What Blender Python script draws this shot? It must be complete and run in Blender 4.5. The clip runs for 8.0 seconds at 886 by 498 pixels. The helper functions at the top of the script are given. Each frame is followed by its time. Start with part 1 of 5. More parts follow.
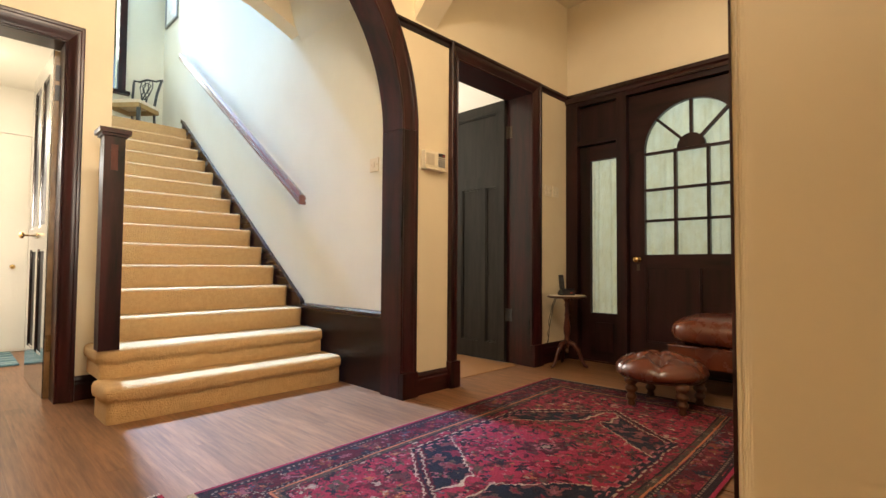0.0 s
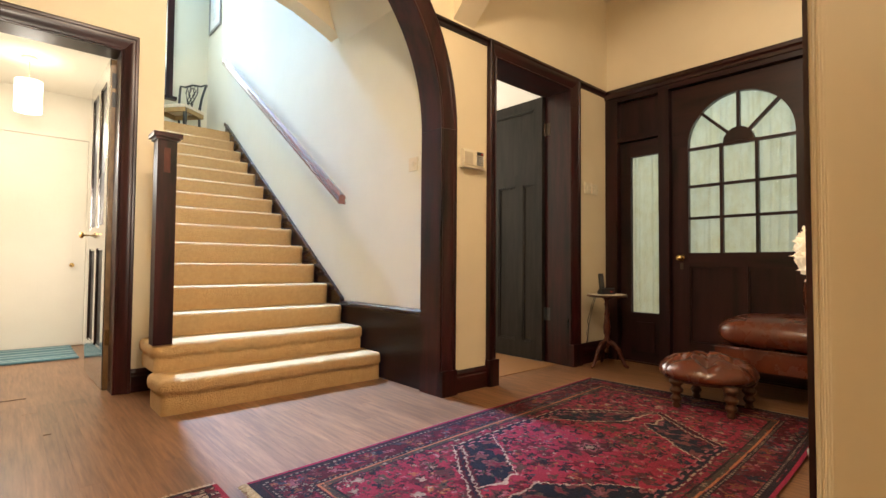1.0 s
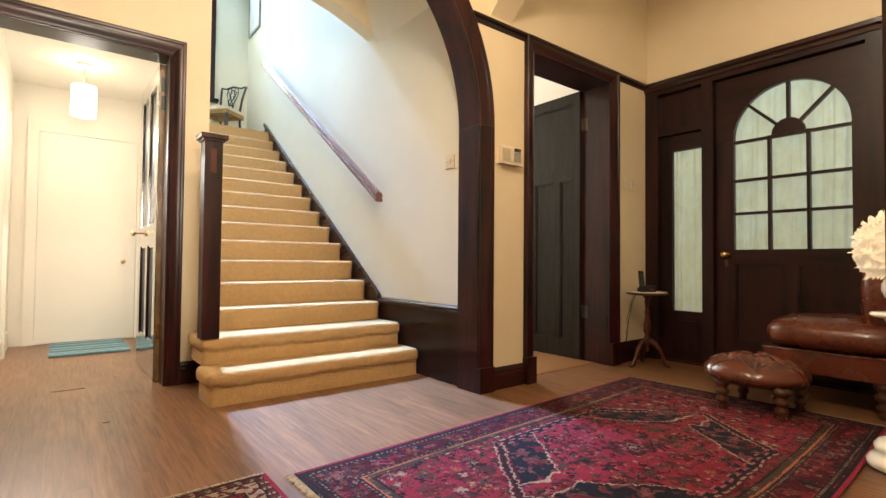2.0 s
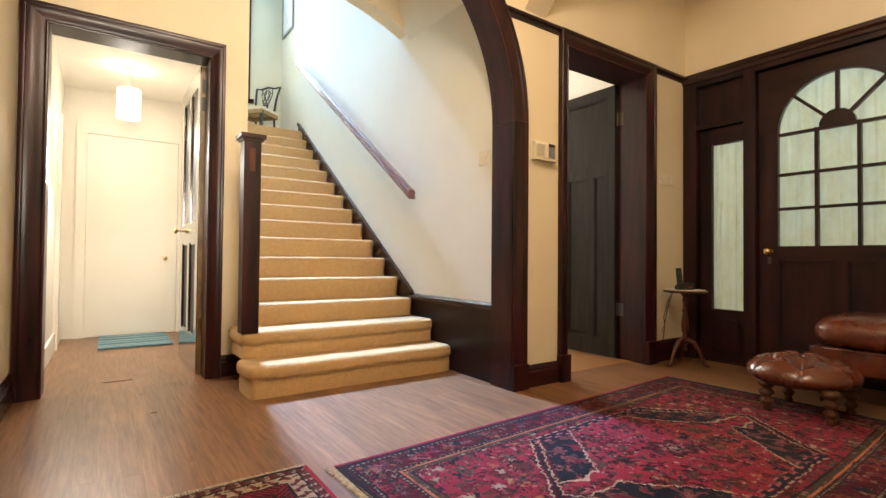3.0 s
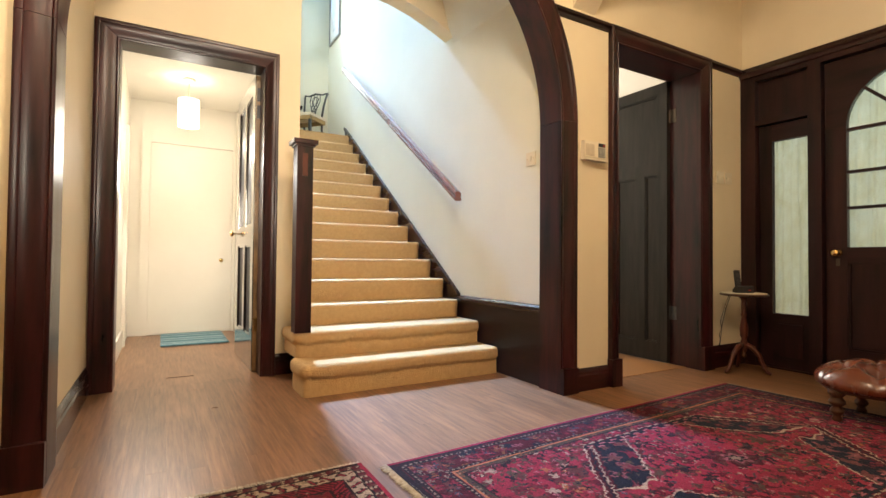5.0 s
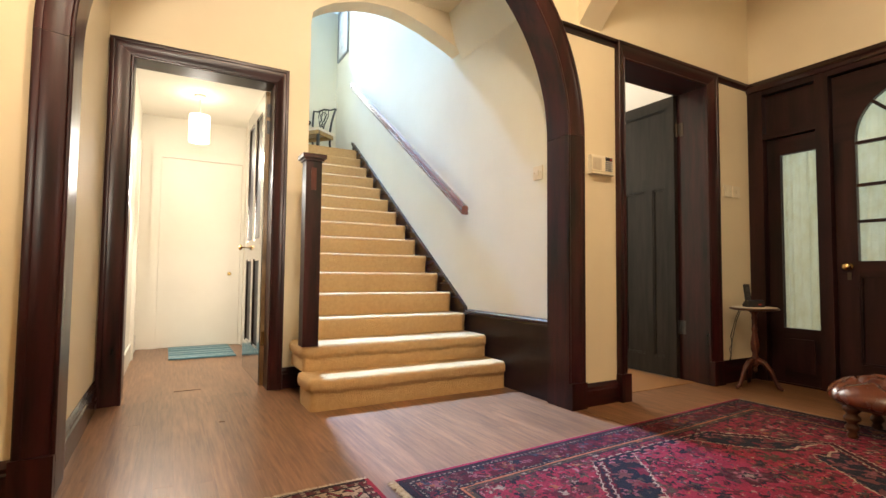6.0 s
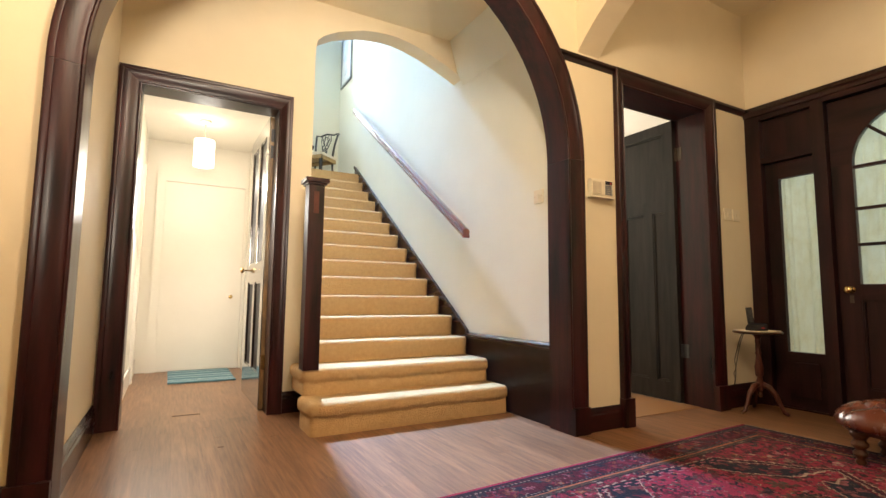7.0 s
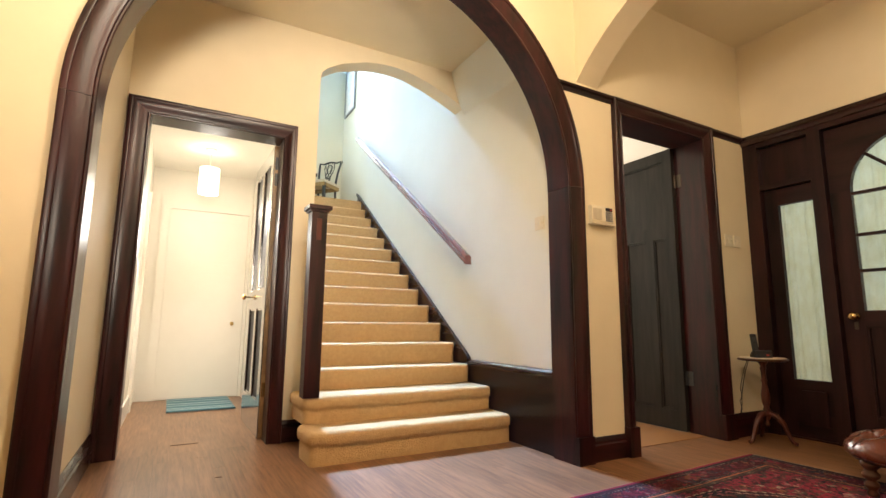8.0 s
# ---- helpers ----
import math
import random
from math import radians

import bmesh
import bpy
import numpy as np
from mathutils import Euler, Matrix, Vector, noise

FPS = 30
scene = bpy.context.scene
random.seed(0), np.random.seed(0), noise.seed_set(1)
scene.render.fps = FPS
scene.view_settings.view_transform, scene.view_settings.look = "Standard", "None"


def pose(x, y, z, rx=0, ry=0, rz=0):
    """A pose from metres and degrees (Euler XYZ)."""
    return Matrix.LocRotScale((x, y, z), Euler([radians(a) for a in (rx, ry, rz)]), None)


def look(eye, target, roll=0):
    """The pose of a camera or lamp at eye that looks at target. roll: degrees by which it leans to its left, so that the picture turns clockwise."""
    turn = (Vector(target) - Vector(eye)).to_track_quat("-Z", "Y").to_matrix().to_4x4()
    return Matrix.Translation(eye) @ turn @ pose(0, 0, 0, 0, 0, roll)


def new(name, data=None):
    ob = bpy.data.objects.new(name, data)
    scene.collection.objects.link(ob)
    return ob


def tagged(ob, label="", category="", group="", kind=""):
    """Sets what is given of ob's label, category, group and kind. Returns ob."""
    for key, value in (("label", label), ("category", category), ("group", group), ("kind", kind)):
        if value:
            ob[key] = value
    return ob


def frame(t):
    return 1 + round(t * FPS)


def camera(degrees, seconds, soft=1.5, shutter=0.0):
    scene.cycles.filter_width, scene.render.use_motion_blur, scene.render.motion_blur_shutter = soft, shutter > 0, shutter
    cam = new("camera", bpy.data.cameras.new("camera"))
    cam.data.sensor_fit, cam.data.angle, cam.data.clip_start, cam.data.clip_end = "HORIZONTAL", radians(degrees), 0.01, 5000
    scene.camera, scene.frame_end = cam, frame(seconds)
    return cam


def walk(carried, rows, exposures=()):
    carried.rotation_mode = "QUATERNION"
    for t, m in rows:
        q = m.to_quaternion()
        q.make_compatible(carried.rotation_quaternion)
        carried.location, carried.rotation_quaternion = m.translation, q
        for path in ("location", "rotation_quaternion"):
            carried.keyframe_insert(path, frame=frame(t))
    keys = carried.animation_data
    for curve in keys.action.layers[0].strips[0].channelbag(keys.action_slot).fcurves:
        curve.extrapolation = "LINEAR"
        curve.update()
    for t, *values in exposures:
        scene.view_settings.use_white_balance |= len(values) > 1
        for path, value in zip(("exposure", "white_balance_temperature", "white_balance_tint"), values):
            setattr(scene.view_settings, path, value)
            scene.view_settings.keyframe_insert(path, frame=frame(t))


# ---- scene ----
# The camera slides a little to its left, turns with it, then tilts up.
cam = camera(84.32, 8.0)
PATH = [  # seconds, x, y, z, yaw, pitch, roll
    (0, -2.1061, -2.4180, 0.8539, -45.555, 2.033, -0.427),
    (0.5, -2.1253, -2.4062, 0.8534, -43.804, 1.952, -0.437),
    (1, -2.1442, -2.3948, 0.8528, -41.764, 1.834, -0.452),
    (1.5, -2.1625, -2.3841, 0.8522, -39.908, 1.681, -0.483),
    (2, -2.1796, -2.3742, 0.8515, -38.091, 1.463, -0.495),
    (3.5, -2.2248, -2.3476, 0.8495, -33.288, 0.959, -0.545),
    (4, -2.2366, -2.3413, 0.8493, -31.853, 0.886, -0.544),
    (4.5, -2.2450, -2.3380, 0.8493, -30.740, 0.895, -0.516),
    (6, -2.2597, -2.3378, 0.8493, -29.271, 2.838, -0.555),
    (6.5, -2.2633, -2.3407, 0.8488, -29.191, 4.064, -0.574),
    (7, -2.2660, -2.3456, 0.8480, -29.133, 5.541, -0.572),
    (7.5, -2.2678, -2.3516, 0.8469, -29.014, 7.021, -0.602),
    (8, -2.2689, -2.3579, 0.8459, -28.881, 8.645, -0.548),
]
walk(cam, [(t, pose(x, y, z, 90 + pitch, roll, yaw)) for t, x, y, z, yaw, pitch, roll in PATH])

# ---- world and lights ----
world = bpy.data.worlds.new("world")
scene.world = world
world.use_nodes = True
wn = world.node_tree.nodes
sky = wn.new("ShaderNodeTexSky")
sky.sky_type = 'NISHITA'
sky.sun_disc = False
sky.sun_elevation, sky.sun_rotation = radians(40), radians(200)
wn["Background"].inputs[1].default_value = 0.12
world.node_tree.links.new(sky.outputs[0], wn["Background"].inputs[0])


def lamp(name, kind, place, watts, colour, size=0.1, target=None, size_y=None):
    data = bpy.data.lights.new(name, kind)
    data.energy, data.color = watts, colour
    if kind == 'AREA':
        data.size = size
        if size_y:
            data.shape, data.size_y = 'RECTANGLE', size_y
    else:
        data.shadow_soft_size = size
    ob = new(name, data)
    ob.matrix_world = look(place, target) if target else pose(*place)
    return ob


WARM = (1.0, 0.835, 0.655)
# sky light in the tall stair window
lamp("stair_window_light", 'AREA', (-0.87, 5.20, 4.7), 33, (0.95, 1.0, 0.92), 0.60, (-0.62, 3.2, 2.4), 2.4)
# added lamp for daylight from high up the stairs, in an unseen made-up space
lamp("stairwell_high_lamp", 'AREA', (-0.76, 8.0, 10.1), 205, (0.33, 0.56, 1.0), 1.1, (-0.90, 1.4, 0.5), 1.1).data.spread = radians(28)
# the hall's ceiling lamp, out of view above
lamp("hall_ceiling_light", 'POINT', (-1.58, -1.64, 2.97), 130, WARM, 0.22)
# added fill to lift the vestibule walls, no lamp known there
lamp("vestibule_fill", 'POINT', (1.15, -1.6, 2.72), 8, WARM, 0.08)
# the passage's pendant
lamp("passage_pendant_light", 'POINT', (-2.042, 2.93, 1.98), 14, (1.0, 0.92, 0.80), 0.12)
lamp("passage_pendant_top_light", 'POINT', (-2.042, 2.93, 2.262), 3.5, (1.0, 0.90, 0.74), 0.02)
lamp("passage_side_light", 'AREA', (-2.50, 2.45, 1.45), 40, (1.0, 0.95, 0.88), 0.6, (-1.85, 2.1, 0.0), 1.3)
# added lamp inside the room through the dark door, its source unseen
lamp("front_room_fill", 'AREA', (1.6, 2.9, 2.2), 110, (1.0, 0.96, 0.90), 1.2, (1.0, 0.8, 1.8), 1.4)
# sky light outside the front door
lamp("porch_light", 'AREA', (3.1, -0.9, 2.85), 13, (0.86, 0.98, 1.0), 1.6, (2.2, -0.9, 1.5), 1.6)
# added fill in the room behind, aimed up to brighten the corridor ceiling
lamp("room_behind_fill", 'AREA', (-2.3, -4.3, 1.75), 27, (1.0, 0.85, 0.68), 0.6, (-1.4, 0.6, 3.0), 0.6).data.spread = radians(64)


# ---- materials ----
def mat(name, base, rough=0.6, metal=0.0, second=None, scale=4.0, stretch=(1, 1, 1), fac=0.5, bump=0.0, bump_scale=60.0,
        coat=0.0, island=0.0, spec=0.5, vary=0.10, detail=6.0):
    """Noise-mixed two-tone surface with fine relief; stretch is in the object's axes."""
    m = bpy.data.materials.new(name)
    m.use_nodes = True
    nt = m.node_tree
    b = nt.nodes["Principled BSDF"]
    b.inputs["Roughness"].default_value, b.inputs["Metallic"].default_value = rough, metal
    b.inputs["Coat Weight"].default_value = coat
    b.inputs["Coat Roughness"].default_value = 0.15
    b.inputs["Specular IOR Level"].default_value = spec
    b.inputs["Base Color"].default_value = (*base, 1)
    tc = nt.nodes.new("ShaderNodeTexCoord")
    mp = nt.nodes.new("ShaderNodeMapping")
    mp.inputs["Scale"].default_value = stretch
    nt.links.new(tc.outputs["Object"], mp.inputs["Vector"])
    if island:
        shift = nt.nodes.new("ShaderNodeObjectInfo")
        far = nt.nodes.new("ShaderNodeVectorMath")
        far.operation = 'SCALE'
        far.inputs[0].default_value = (61.0, 37.0, 11.0)
        nt.links.new(shift.outputs["Random"], far.inputs[3])
        nt.links.new(far.outputs[0], mp.inputs["Location"])
    if second is not None:
        nz = nt.nodes.new("ShaderNodeTexNoise")
        nz.inputs["Scale"].default_value, nz.inputs["Detail"].default_value = scale, detail
        nz.inputs["Roughness"].default_value = 0.62
        nt.links.new(mp.outputs[0], nz.inputs["Vector"])
        rp = nt.nodes.new("ShaderNodeValToRGB")
        rp.color_ramp.elements[0].position, rp.color_ramp.elements[1].position = 0.5 - 0.25 * fac, 0.5 + 0.25 * fac
        rp.color_ramp.elements[0].color, rp.color_ramp.elements[1].color = (*base, 1), (*second, 1)
        nt.links.new(nz.outputs[0], rp.inputs[0])
        out = rp.outputs[0]
        if island:
            oi = nt.nodes.new("ShaderNodeObjectInfo")
            hs = nt.nodes.new("ShaderNodeHueSaturation")
            mr = nt.nodes.new("ShaderNodeMapRange")
            mr.inputs[3].default_value, mr.inputs[4].default_value = 1 - island, 1 + island
            nt.links.new(oi.outputs["Random"], mr.inputs[0])
            nt.links.new(mr.outputs[0], hs.inputs["Value"])
            nt.links.new(out, hs.inputs["Color"])
            out = hs.outputs[0]
        nt.links.new(out, b.inputs["Base Color"])
        rr = nt.nodes.new("ShaderNodeMapRange")
        rr.inputs[3].default_value, rr.inputs[4].default_value = max(0.03, rough - vary), min(1, rough + vary)
        nt.links.new(nz.outputs[0], rr.inputs[0])
        nt.links.new(rr.outputs[0], b.inputs["Roughness"])
    if bump:
        nb = nt.nodes.new("ShaderNodeTexNoise")
        nb.inputs["Scale"].default_value, nb.inputs["Detail"].default_value = bump_scale, 4
        nt.links.new(mp.outputs[0], nb.inputs["Vector"])
        bp = nt.nodes.new("ShaderNodeBump")
        bp.inputs["Strength"].default_value, bp.inputs["Distance"].default_value = bump, 0.01
        nt.links.new(nb.outputs[0], bp.inputs["Height"])
        nt.links.new(bp.outputs[0], b.inputs["Normal"])
    return m


def glow(name, colour, strength, base=(0.8, 0.78, 0.7)):
    m = mat(name, base, 0.5)
    b = m.node_tree.nodes["Principled BSDF"]
    b.inputs["Emission Color"].default_value = (*colour, 1)
    b.inputs["Emission Strength"].default_value = strength
    return m


CREAM = mat("cream_paint", (0.79, 0.68, 0.48), 0.65, second=(0.75, 0.64, 0.445), scale=1.3, bump=0.05, bump_scale=35)
CEIL = mat("ceiling_paint", (0.80, 0.70, 0.50), 0.75, second=(0.76, 0.66, 0.46), scale=1.1, bump=0.08, bump_scale=40)
STAIRW = mat("stair_wall_paint", (0.79, 0.775, 0.67), 0.6, second=(0.76, 0.745, 0.635), scale=1.2, bump=0.10, bump_scale=35)
LANDW = mat("landing_wall_paint", (0.79, 0.78, 0.66), 0.6, second=(0.76, 0.75, 0.62), scale=1.2, bump=0.10, bump_scale=35)
WHITEW = mat("white_paint", (0.82, 0.775, 0.68), 0.5, second=(0.79, 0.745, 0.65), scale=1.5, bump=0.06, bump_scale=40)
WOOD = mat("dark_mahogany", (0.0030, 0.0016, 0.0019), 0.31, second=(0.046, 0.0078, 0.0082), scale=2.8, stretch=(5, 5, 0.55), fac=0.65, bump=0.02, bump_scale=18, coat=0.06, spec=0.34, island=0.12)
WOODH = mat("dark_mahogany_across", (0.0030, 0.0016, 0.0019), 0.31, second=(0.046, 0.0078, 0.0082), scale=2.8, stretch=(0.55, 5, 5), fac=0.65, bump=0.02, bump_scale=18, coat=0.06, spec=0.34, island=0.12)
WOODY = mat("dark_mahogany_along", (0.009, 0.0037, 0.0042), 0.27, second=(0.034, 0.0066, 0.0066), scale=2.2, stretch=(5, 0.5, 5), fac=1.2, bump=0.012, bump_scale=18, coat=0.35, spec=0.5)
WOODP = mat("dark_mahogany_panel", (0.0036, 0.0019, 0.0020), 0.38, second=(0.020, 0.0060, 0.0058), scale=1.6, stretch=(5, 0.6, 5), fac=0.8, bump=0.012, bump_scale=18, coat=0.05, spec=0.32)
POLISH = mat("polished_dark_mahogany", (0.014, 0.005, 0.004), 0.12, second=(0.03, 0.009, 0.007), scale=2.2, stretch=(5, 5, 0.5), fac=1.2, coat=1.0, spec=1.0, vary=0.03)
POLISH.node_tree.nodes["Principled BSDF"].inputs["Coat IOR"].default_value = 1.8
DOORD = mat("dark_stained_oak", (0.007, 0.0060, 0.0054), 0.42, second=(0.031, 0.0255, 0.0220), scale=3.0, stretch=(7, 7, 0.7), fac=1.0, bump=0.04, bump_scale=20, spec=0.2)
FDOOR = mat("front_door_mahogany", (0.0032, 0.0017, 0.0018), 0.36, second=(0.034, 0.0100, 0.0094), scale=1.5, stretch=(6, 6, 0.7), fac=0.8, bump=0.03, bump_scale=18, coat=0.04, spec=0.30, island=0.22)
FDOORY = mat("front_door_mahogany_along", (0.0032, 0.0017, 0.0018), 0.36, second=(0.034, 0.0100, 0.0094), scale=1.5, stretch=(6, 0.7, 6), fac=0.8, bump=0.03, bump_scale=18, coat=0.04, spec=0.30, island=0.22)
CARPET = mat("gold_wool_carpet", (0.50, 0.315, 0.140), 0.95, second=(0.64, 0.43, 0.215), scale=34, fac=1.4, bump=1.0, bump_scale=120, spec=0.15)
PLANK = mat("brown_oak_strip", (0.100, 0.043, 0.020), 0.34, second=(0.325, 0.165, 0.080), scale=1.0, stretch=(58, 3.6, 1), fac=1.0, island=0.13, vary=0.0, detail=6, spec=0.45)
nt = PLANK.node_tree
worn = nt.nodes.new("ShaderNodeTexNoise")
worn.inputs["Scale"].default_value, worn.inputs["Detail"].default_value = 1.0, 5
place_ = nt.nodes.new("ShaderNodeNewGeometry")
patchy = nt.nodes.new("ShaderNodeMapping")
patchy.inputs["Scale"].default_value = (5.0, 1.1, 1.0)
nt.links.new(place_.outputs["Position"], patchy.inputs["Vector"])
nt.links.new(patchy.outputs[0], worn.inputs["Vector"])
wear = nt.nodes.new("ShaderNodeMapRange")
wear.inputs[1].default_value, wear.inputs[2].default_value, wear.inputs[3].default_value, wear.inputs[4].default_value = 0.2, 0.8, 0.70, 1.16
nt.links.new(worn.outputs[0], wear.inputs[0])
tone = nt.nodes.new("ShaderNodeHueSaturation")
nt.links.new(nt.nodes["Hue/Saturation/Value"].outputs[0], tone.inputs["Color"])
nt.links.new(wear.outputs[0], tone.inputs["Value"])
nt.links.new(tone.outputs[0], nt.nodes["Principled BSDF"].inputs["Base Color"])
GAP = mat("floor_joint", (0.10, 0.054, 0.034), 0.8, second=(0.15, 0.08, 0.05), scale=5)
ROOMFLOOR = mat("golden_oak_floor", (0.20, 0.090, 0.031), 0.4, second=(0.30, 0.145, 0.052), scale=3, stretch=(1, 12, 1), fac=1.0)
LEAFEDGE = mat("varnished_door_edge", (0.34, 0.21, 0.090), 0.32, second=(0.07, 0.040, 0.018), scale=5, stretch=(4, 4, 1.2), fac=1.2, coat=0.2)
HINGE = mat("worn_hinge_metal", (0.12, 0.09, 0.065), 0.45, 0.7, second=(0.07, 0.05, 0.038), scale=25, fac=1.3)
BRASS = mat("aged_brass", (0.78, 0.56, 0.25), 0.22, 1.0, second=(0.66, 0.44, 0.18), scale=20)
PLASTIC = mat("cream_plastic", (0.78, 0.70, 0.54), 0.4, second=(0.75, 0.67, 0.51), scale=20)
FLAP = mat("tan_plastic", (0.58, 0.50, 0.37), 0.45, second=(0.52, 0.44, 0.32), scale=25)
KEYG = mat("dark_grey_plastic", (0.05, 0.05, 0.052), 0.4, second=(0.035, 0.035, 0.037), scale=30)
BLACK = mat("black_plastic", (0.012, 0.012, 0.014), 0.35, second=(0.02, 0.02, 0.022), scale=30)
LEATHER = mat("brown_leather", (0.155, 0.036, 0.015), 0.27, second=(0.062, 0.014, 0.007), scale=6, fac=1.3, bump=0.12, bump_scale=90, coat=0.35, vary=0.05)
TURNED = mat("turned_walnut", (0.085, 0.034, 0.016), 0.35, second=(0.055, 0.022, 0.011), scale=5, stretch=(6, 6, 1), fac=1.0, coat=0.05, spec=0.35)
RAILW = mat("polished_rail_mahogany", (0.20, 0.062, 0.045), 0.22, second=(0.11, 0.032, 0.024), scale=5, stretch=(6, 1, 1), fac=1.0, coat=1.0)
REDWOOD = mat("red_mahogany", (0.11, 0.030, 0.018), 0.35, second=(0.035, 0.010, 0.007), scale=5, stretch=(5, 5, 1.5), fac=1.0, coat=0.03, spec=0.3)
CHAIRW = mat("ebonised_wood", (0.03, 0.035, 0.037), 0.35, second=(0.05, 0.055, 0.058), scale=8)
SEATF = mat("cream_upholstery", (0.76, 0.70, 0.58), 0.9, second=(0.70, 0.63, 0.50), scale=30, bump=0.3, bump_scale=150)
TAPE = mat("tan_webbing", (0.42, 0.30, 0.14), 0.8, second=(0.36, 0.25, 0.11), scale=20)
CERAMIC = mat("white_glazed_ceramic", (0.80, 0.78, 0.70), 0.15, second=(0.76, 0.73, 0.64), scale=6, coat=0.4)
FRAMEG = mat("silver_grey_frame", (0.34, 0.35, 0.36), 0.35, 0.6, second=(0.28, 0.29, 0.30), scale=20)
PAPER = mat("picture_mount", (0.72, 0.74, 0.74), 0.6, second=(0.66, 0.69, 0.70), scale=5)
INK = mat("picture_print", (0.50, 0.55, 0.58), 0.6, second=(0.72, 0.73, 0.72), scale=9, fac=0.6)
MAT_TEAL = mat("teal_rug_wool", (0.065, 0.155, 0.20), 0.95, second=(0.10, 0.21, 0.25), scale=40, bump=0.5, bump_scale=150)
MAT_PALE = mat("pale_rug_wool", (0.40, 0.52, 0.52), 0.95, second=(0.34, 0.46, 0.47), scale=40, bump=0.5, bump_scale=150)
CURTAIN = mat("net_curtain", (0.75, 0.80, 0.76), 0.9, second=(0.60, 0.58, 0.40), scale=9, stretch=(1.4, 1.4, 0.8), fac=1.3)
FRINGE = mat("cotton_fringe", (0.52, 0.46, 0.37), 0.95, second=(0.33, 0.28, 0.21), scale=60)
BULB = glow("pendant_shade_glow", (1.0, 0.86, 0.62), 3.6)
PETAL = glow("lit_petal_fabric", (1.0, 0.78, 0.50), 0.30, (0.80, 0.72, 0.58))
FLAME = glow("bulb_glow", (1.0, 0.55, 0.18), 3.0)
OUTSIDE = glow("outside_daylight", (0.80, 0.93, 0.92), 0.42)
REDLED = glow("red_display", (1.0, 0.08, 0.04), 0.35, (0.05, 0.01, 0.01))
for curtain_like in (CURTAIN,):
    nt = curtain_like.node_tree
    tr = nt.nodes.new("ShaderNodeBsdfTranslucent")
    nt.links.new(nt.nodes["Color Ramp"].outputs[0], tr.inputs[0])
    mx = nt.nodes.new("ShaderNodeMixShader")
    mx.inputs[0].default_value = 0.65
    nt.links.new(nt.nodes["Principled BSDF"].outputs[0], mx.inputs[1])
    nt.links.new(tr.outputs[0], mx.inputs[2])
    nt.links.new(mx.outputs[0], nt.nodes["Material Output"].inputs[0])


def glass_mat(name, tint, rough):
    m = bpy.data.materials.new(name)
    m.use_nodes = True
    nt = m.node_tree
    b = nt.nodes["Principled BSDF"]
    b.inputs["Base Color"].default_value = (*tint, 1)
    b.inputs["Transmission Weight"].default_value = 1.0
    b.inputs["Roughness"].default_value = rough
    b.inputs["IOR"].default_value = 1.2
    nz = nt.nodes.new("ShaderNodeTexNoise")
    nz.inputs["Scale"].default_value = 90
    bp = nt.nodes.new("ShaderNodeBump")
    bp.inputs["Strength"].default_value, bp.inputs["Distance"].default_value = 0.25, 0.004
    nt.links.new(nz.outputs[0], bp.inputs["Height"])
    nt.links.new(bp.outputs[0], b.inputs["Normal"])
    return m


GLASS = glass_mat("obscure_glass", (0.93, 1.0, 0.96), 0.12)


# ---- building helpers ----
def mesh_ob(name, bm, material, parent=None, label="", smooth=False, bevel=0.0):
    if bevel:
        bmesh.ops.bevel(bm, geom=[e for e in bm.edges if e.calc_face_angle(0) > 0.5], offset=bevel, segments=2, affect='EDGES', profile=0.6)
    bmesh.ops.recalc_face_normals(bm, faces=bm.faces)
    me = bpy.data.meshes.new(name)
    bm.to_mesh(me)
    bm.free()
    if smooth:
        me.polygons.foreach_set("use_smooth", [True] * len(me.polygons))
    me.materials.append(material)
    ob = new(name, me)
    if parent is not None:
        ob.parent = parent
    if label:
        ob["label"] = label
    return ob


def part(name, bm, material, parent, label="", smooth=False, bevel=0.0):
    return mesh_ob(name, bm, material, parent, label, smooth, bevel)


def moulded(ob):
    """Smooth shading over the curves of a moulding, sharp at its arrises."""
    ob.data.polygons.foreach_set("use_smooth", [True] * len(ob.data.polygons))
    ob.data.set_sharp_from_angle(angle=radians(32))
    return ob


def thing(name, label, category, group="", kind="", place=(0, 0, 0), turn=0):
    ob = new(name)
    ob.matrix_world = pose(*place, 0, 0, turn)
    return tagged(ob, label, category, group, kind)


def add_box(bm, x0, x1, y0, y1, z0, z1):
    vs = [bm.verts.new(p) for p in ((x0, y0, z0), (x1, y0, z0), (x1, y1, z0), (x0, y1, z0), (x0, y0, z1), (x1, y0, z1), (x1, y1, z1), (x0, y1, z1))]
    for f in ((0, 3, 2, 1), (4, 5, 6, 7), (0, 1, 5, 4), (1, 2, 6, 5), (2, 3, 7, 6), (3, 0, 4, 7)):
        bm.faces.new([vs[i] for i in f])
    return bm


def box(*b):
    return add_box(bmesh.new(), *b)


def prism(points, axis, a, b, bm=None):
    """A closed outline of (u, v) swept along axis from a to b. u, v are the other two axes in x, y, z order."""
    bm = bm or bmesh.new()
    def at(p, w):
        return {'x': (w, p[0], p[1]), 'y': (p[0], w, p[1]), 'z': (p[0], p[1], w)}[axis]
    lo = [bm.verts.new(at(p, a)) for p in points]
    hi = [bm.verts.new(at(p, b)) for p in points]
    n = len(points)
    for i in range(n):
        bm.faces.new((lo[i], lo[(i + 1) % n], hi[(i + 1) % n], hi[i]))
    bm.faces.new(lo)
    bm.faces.new(hi)
    return bm


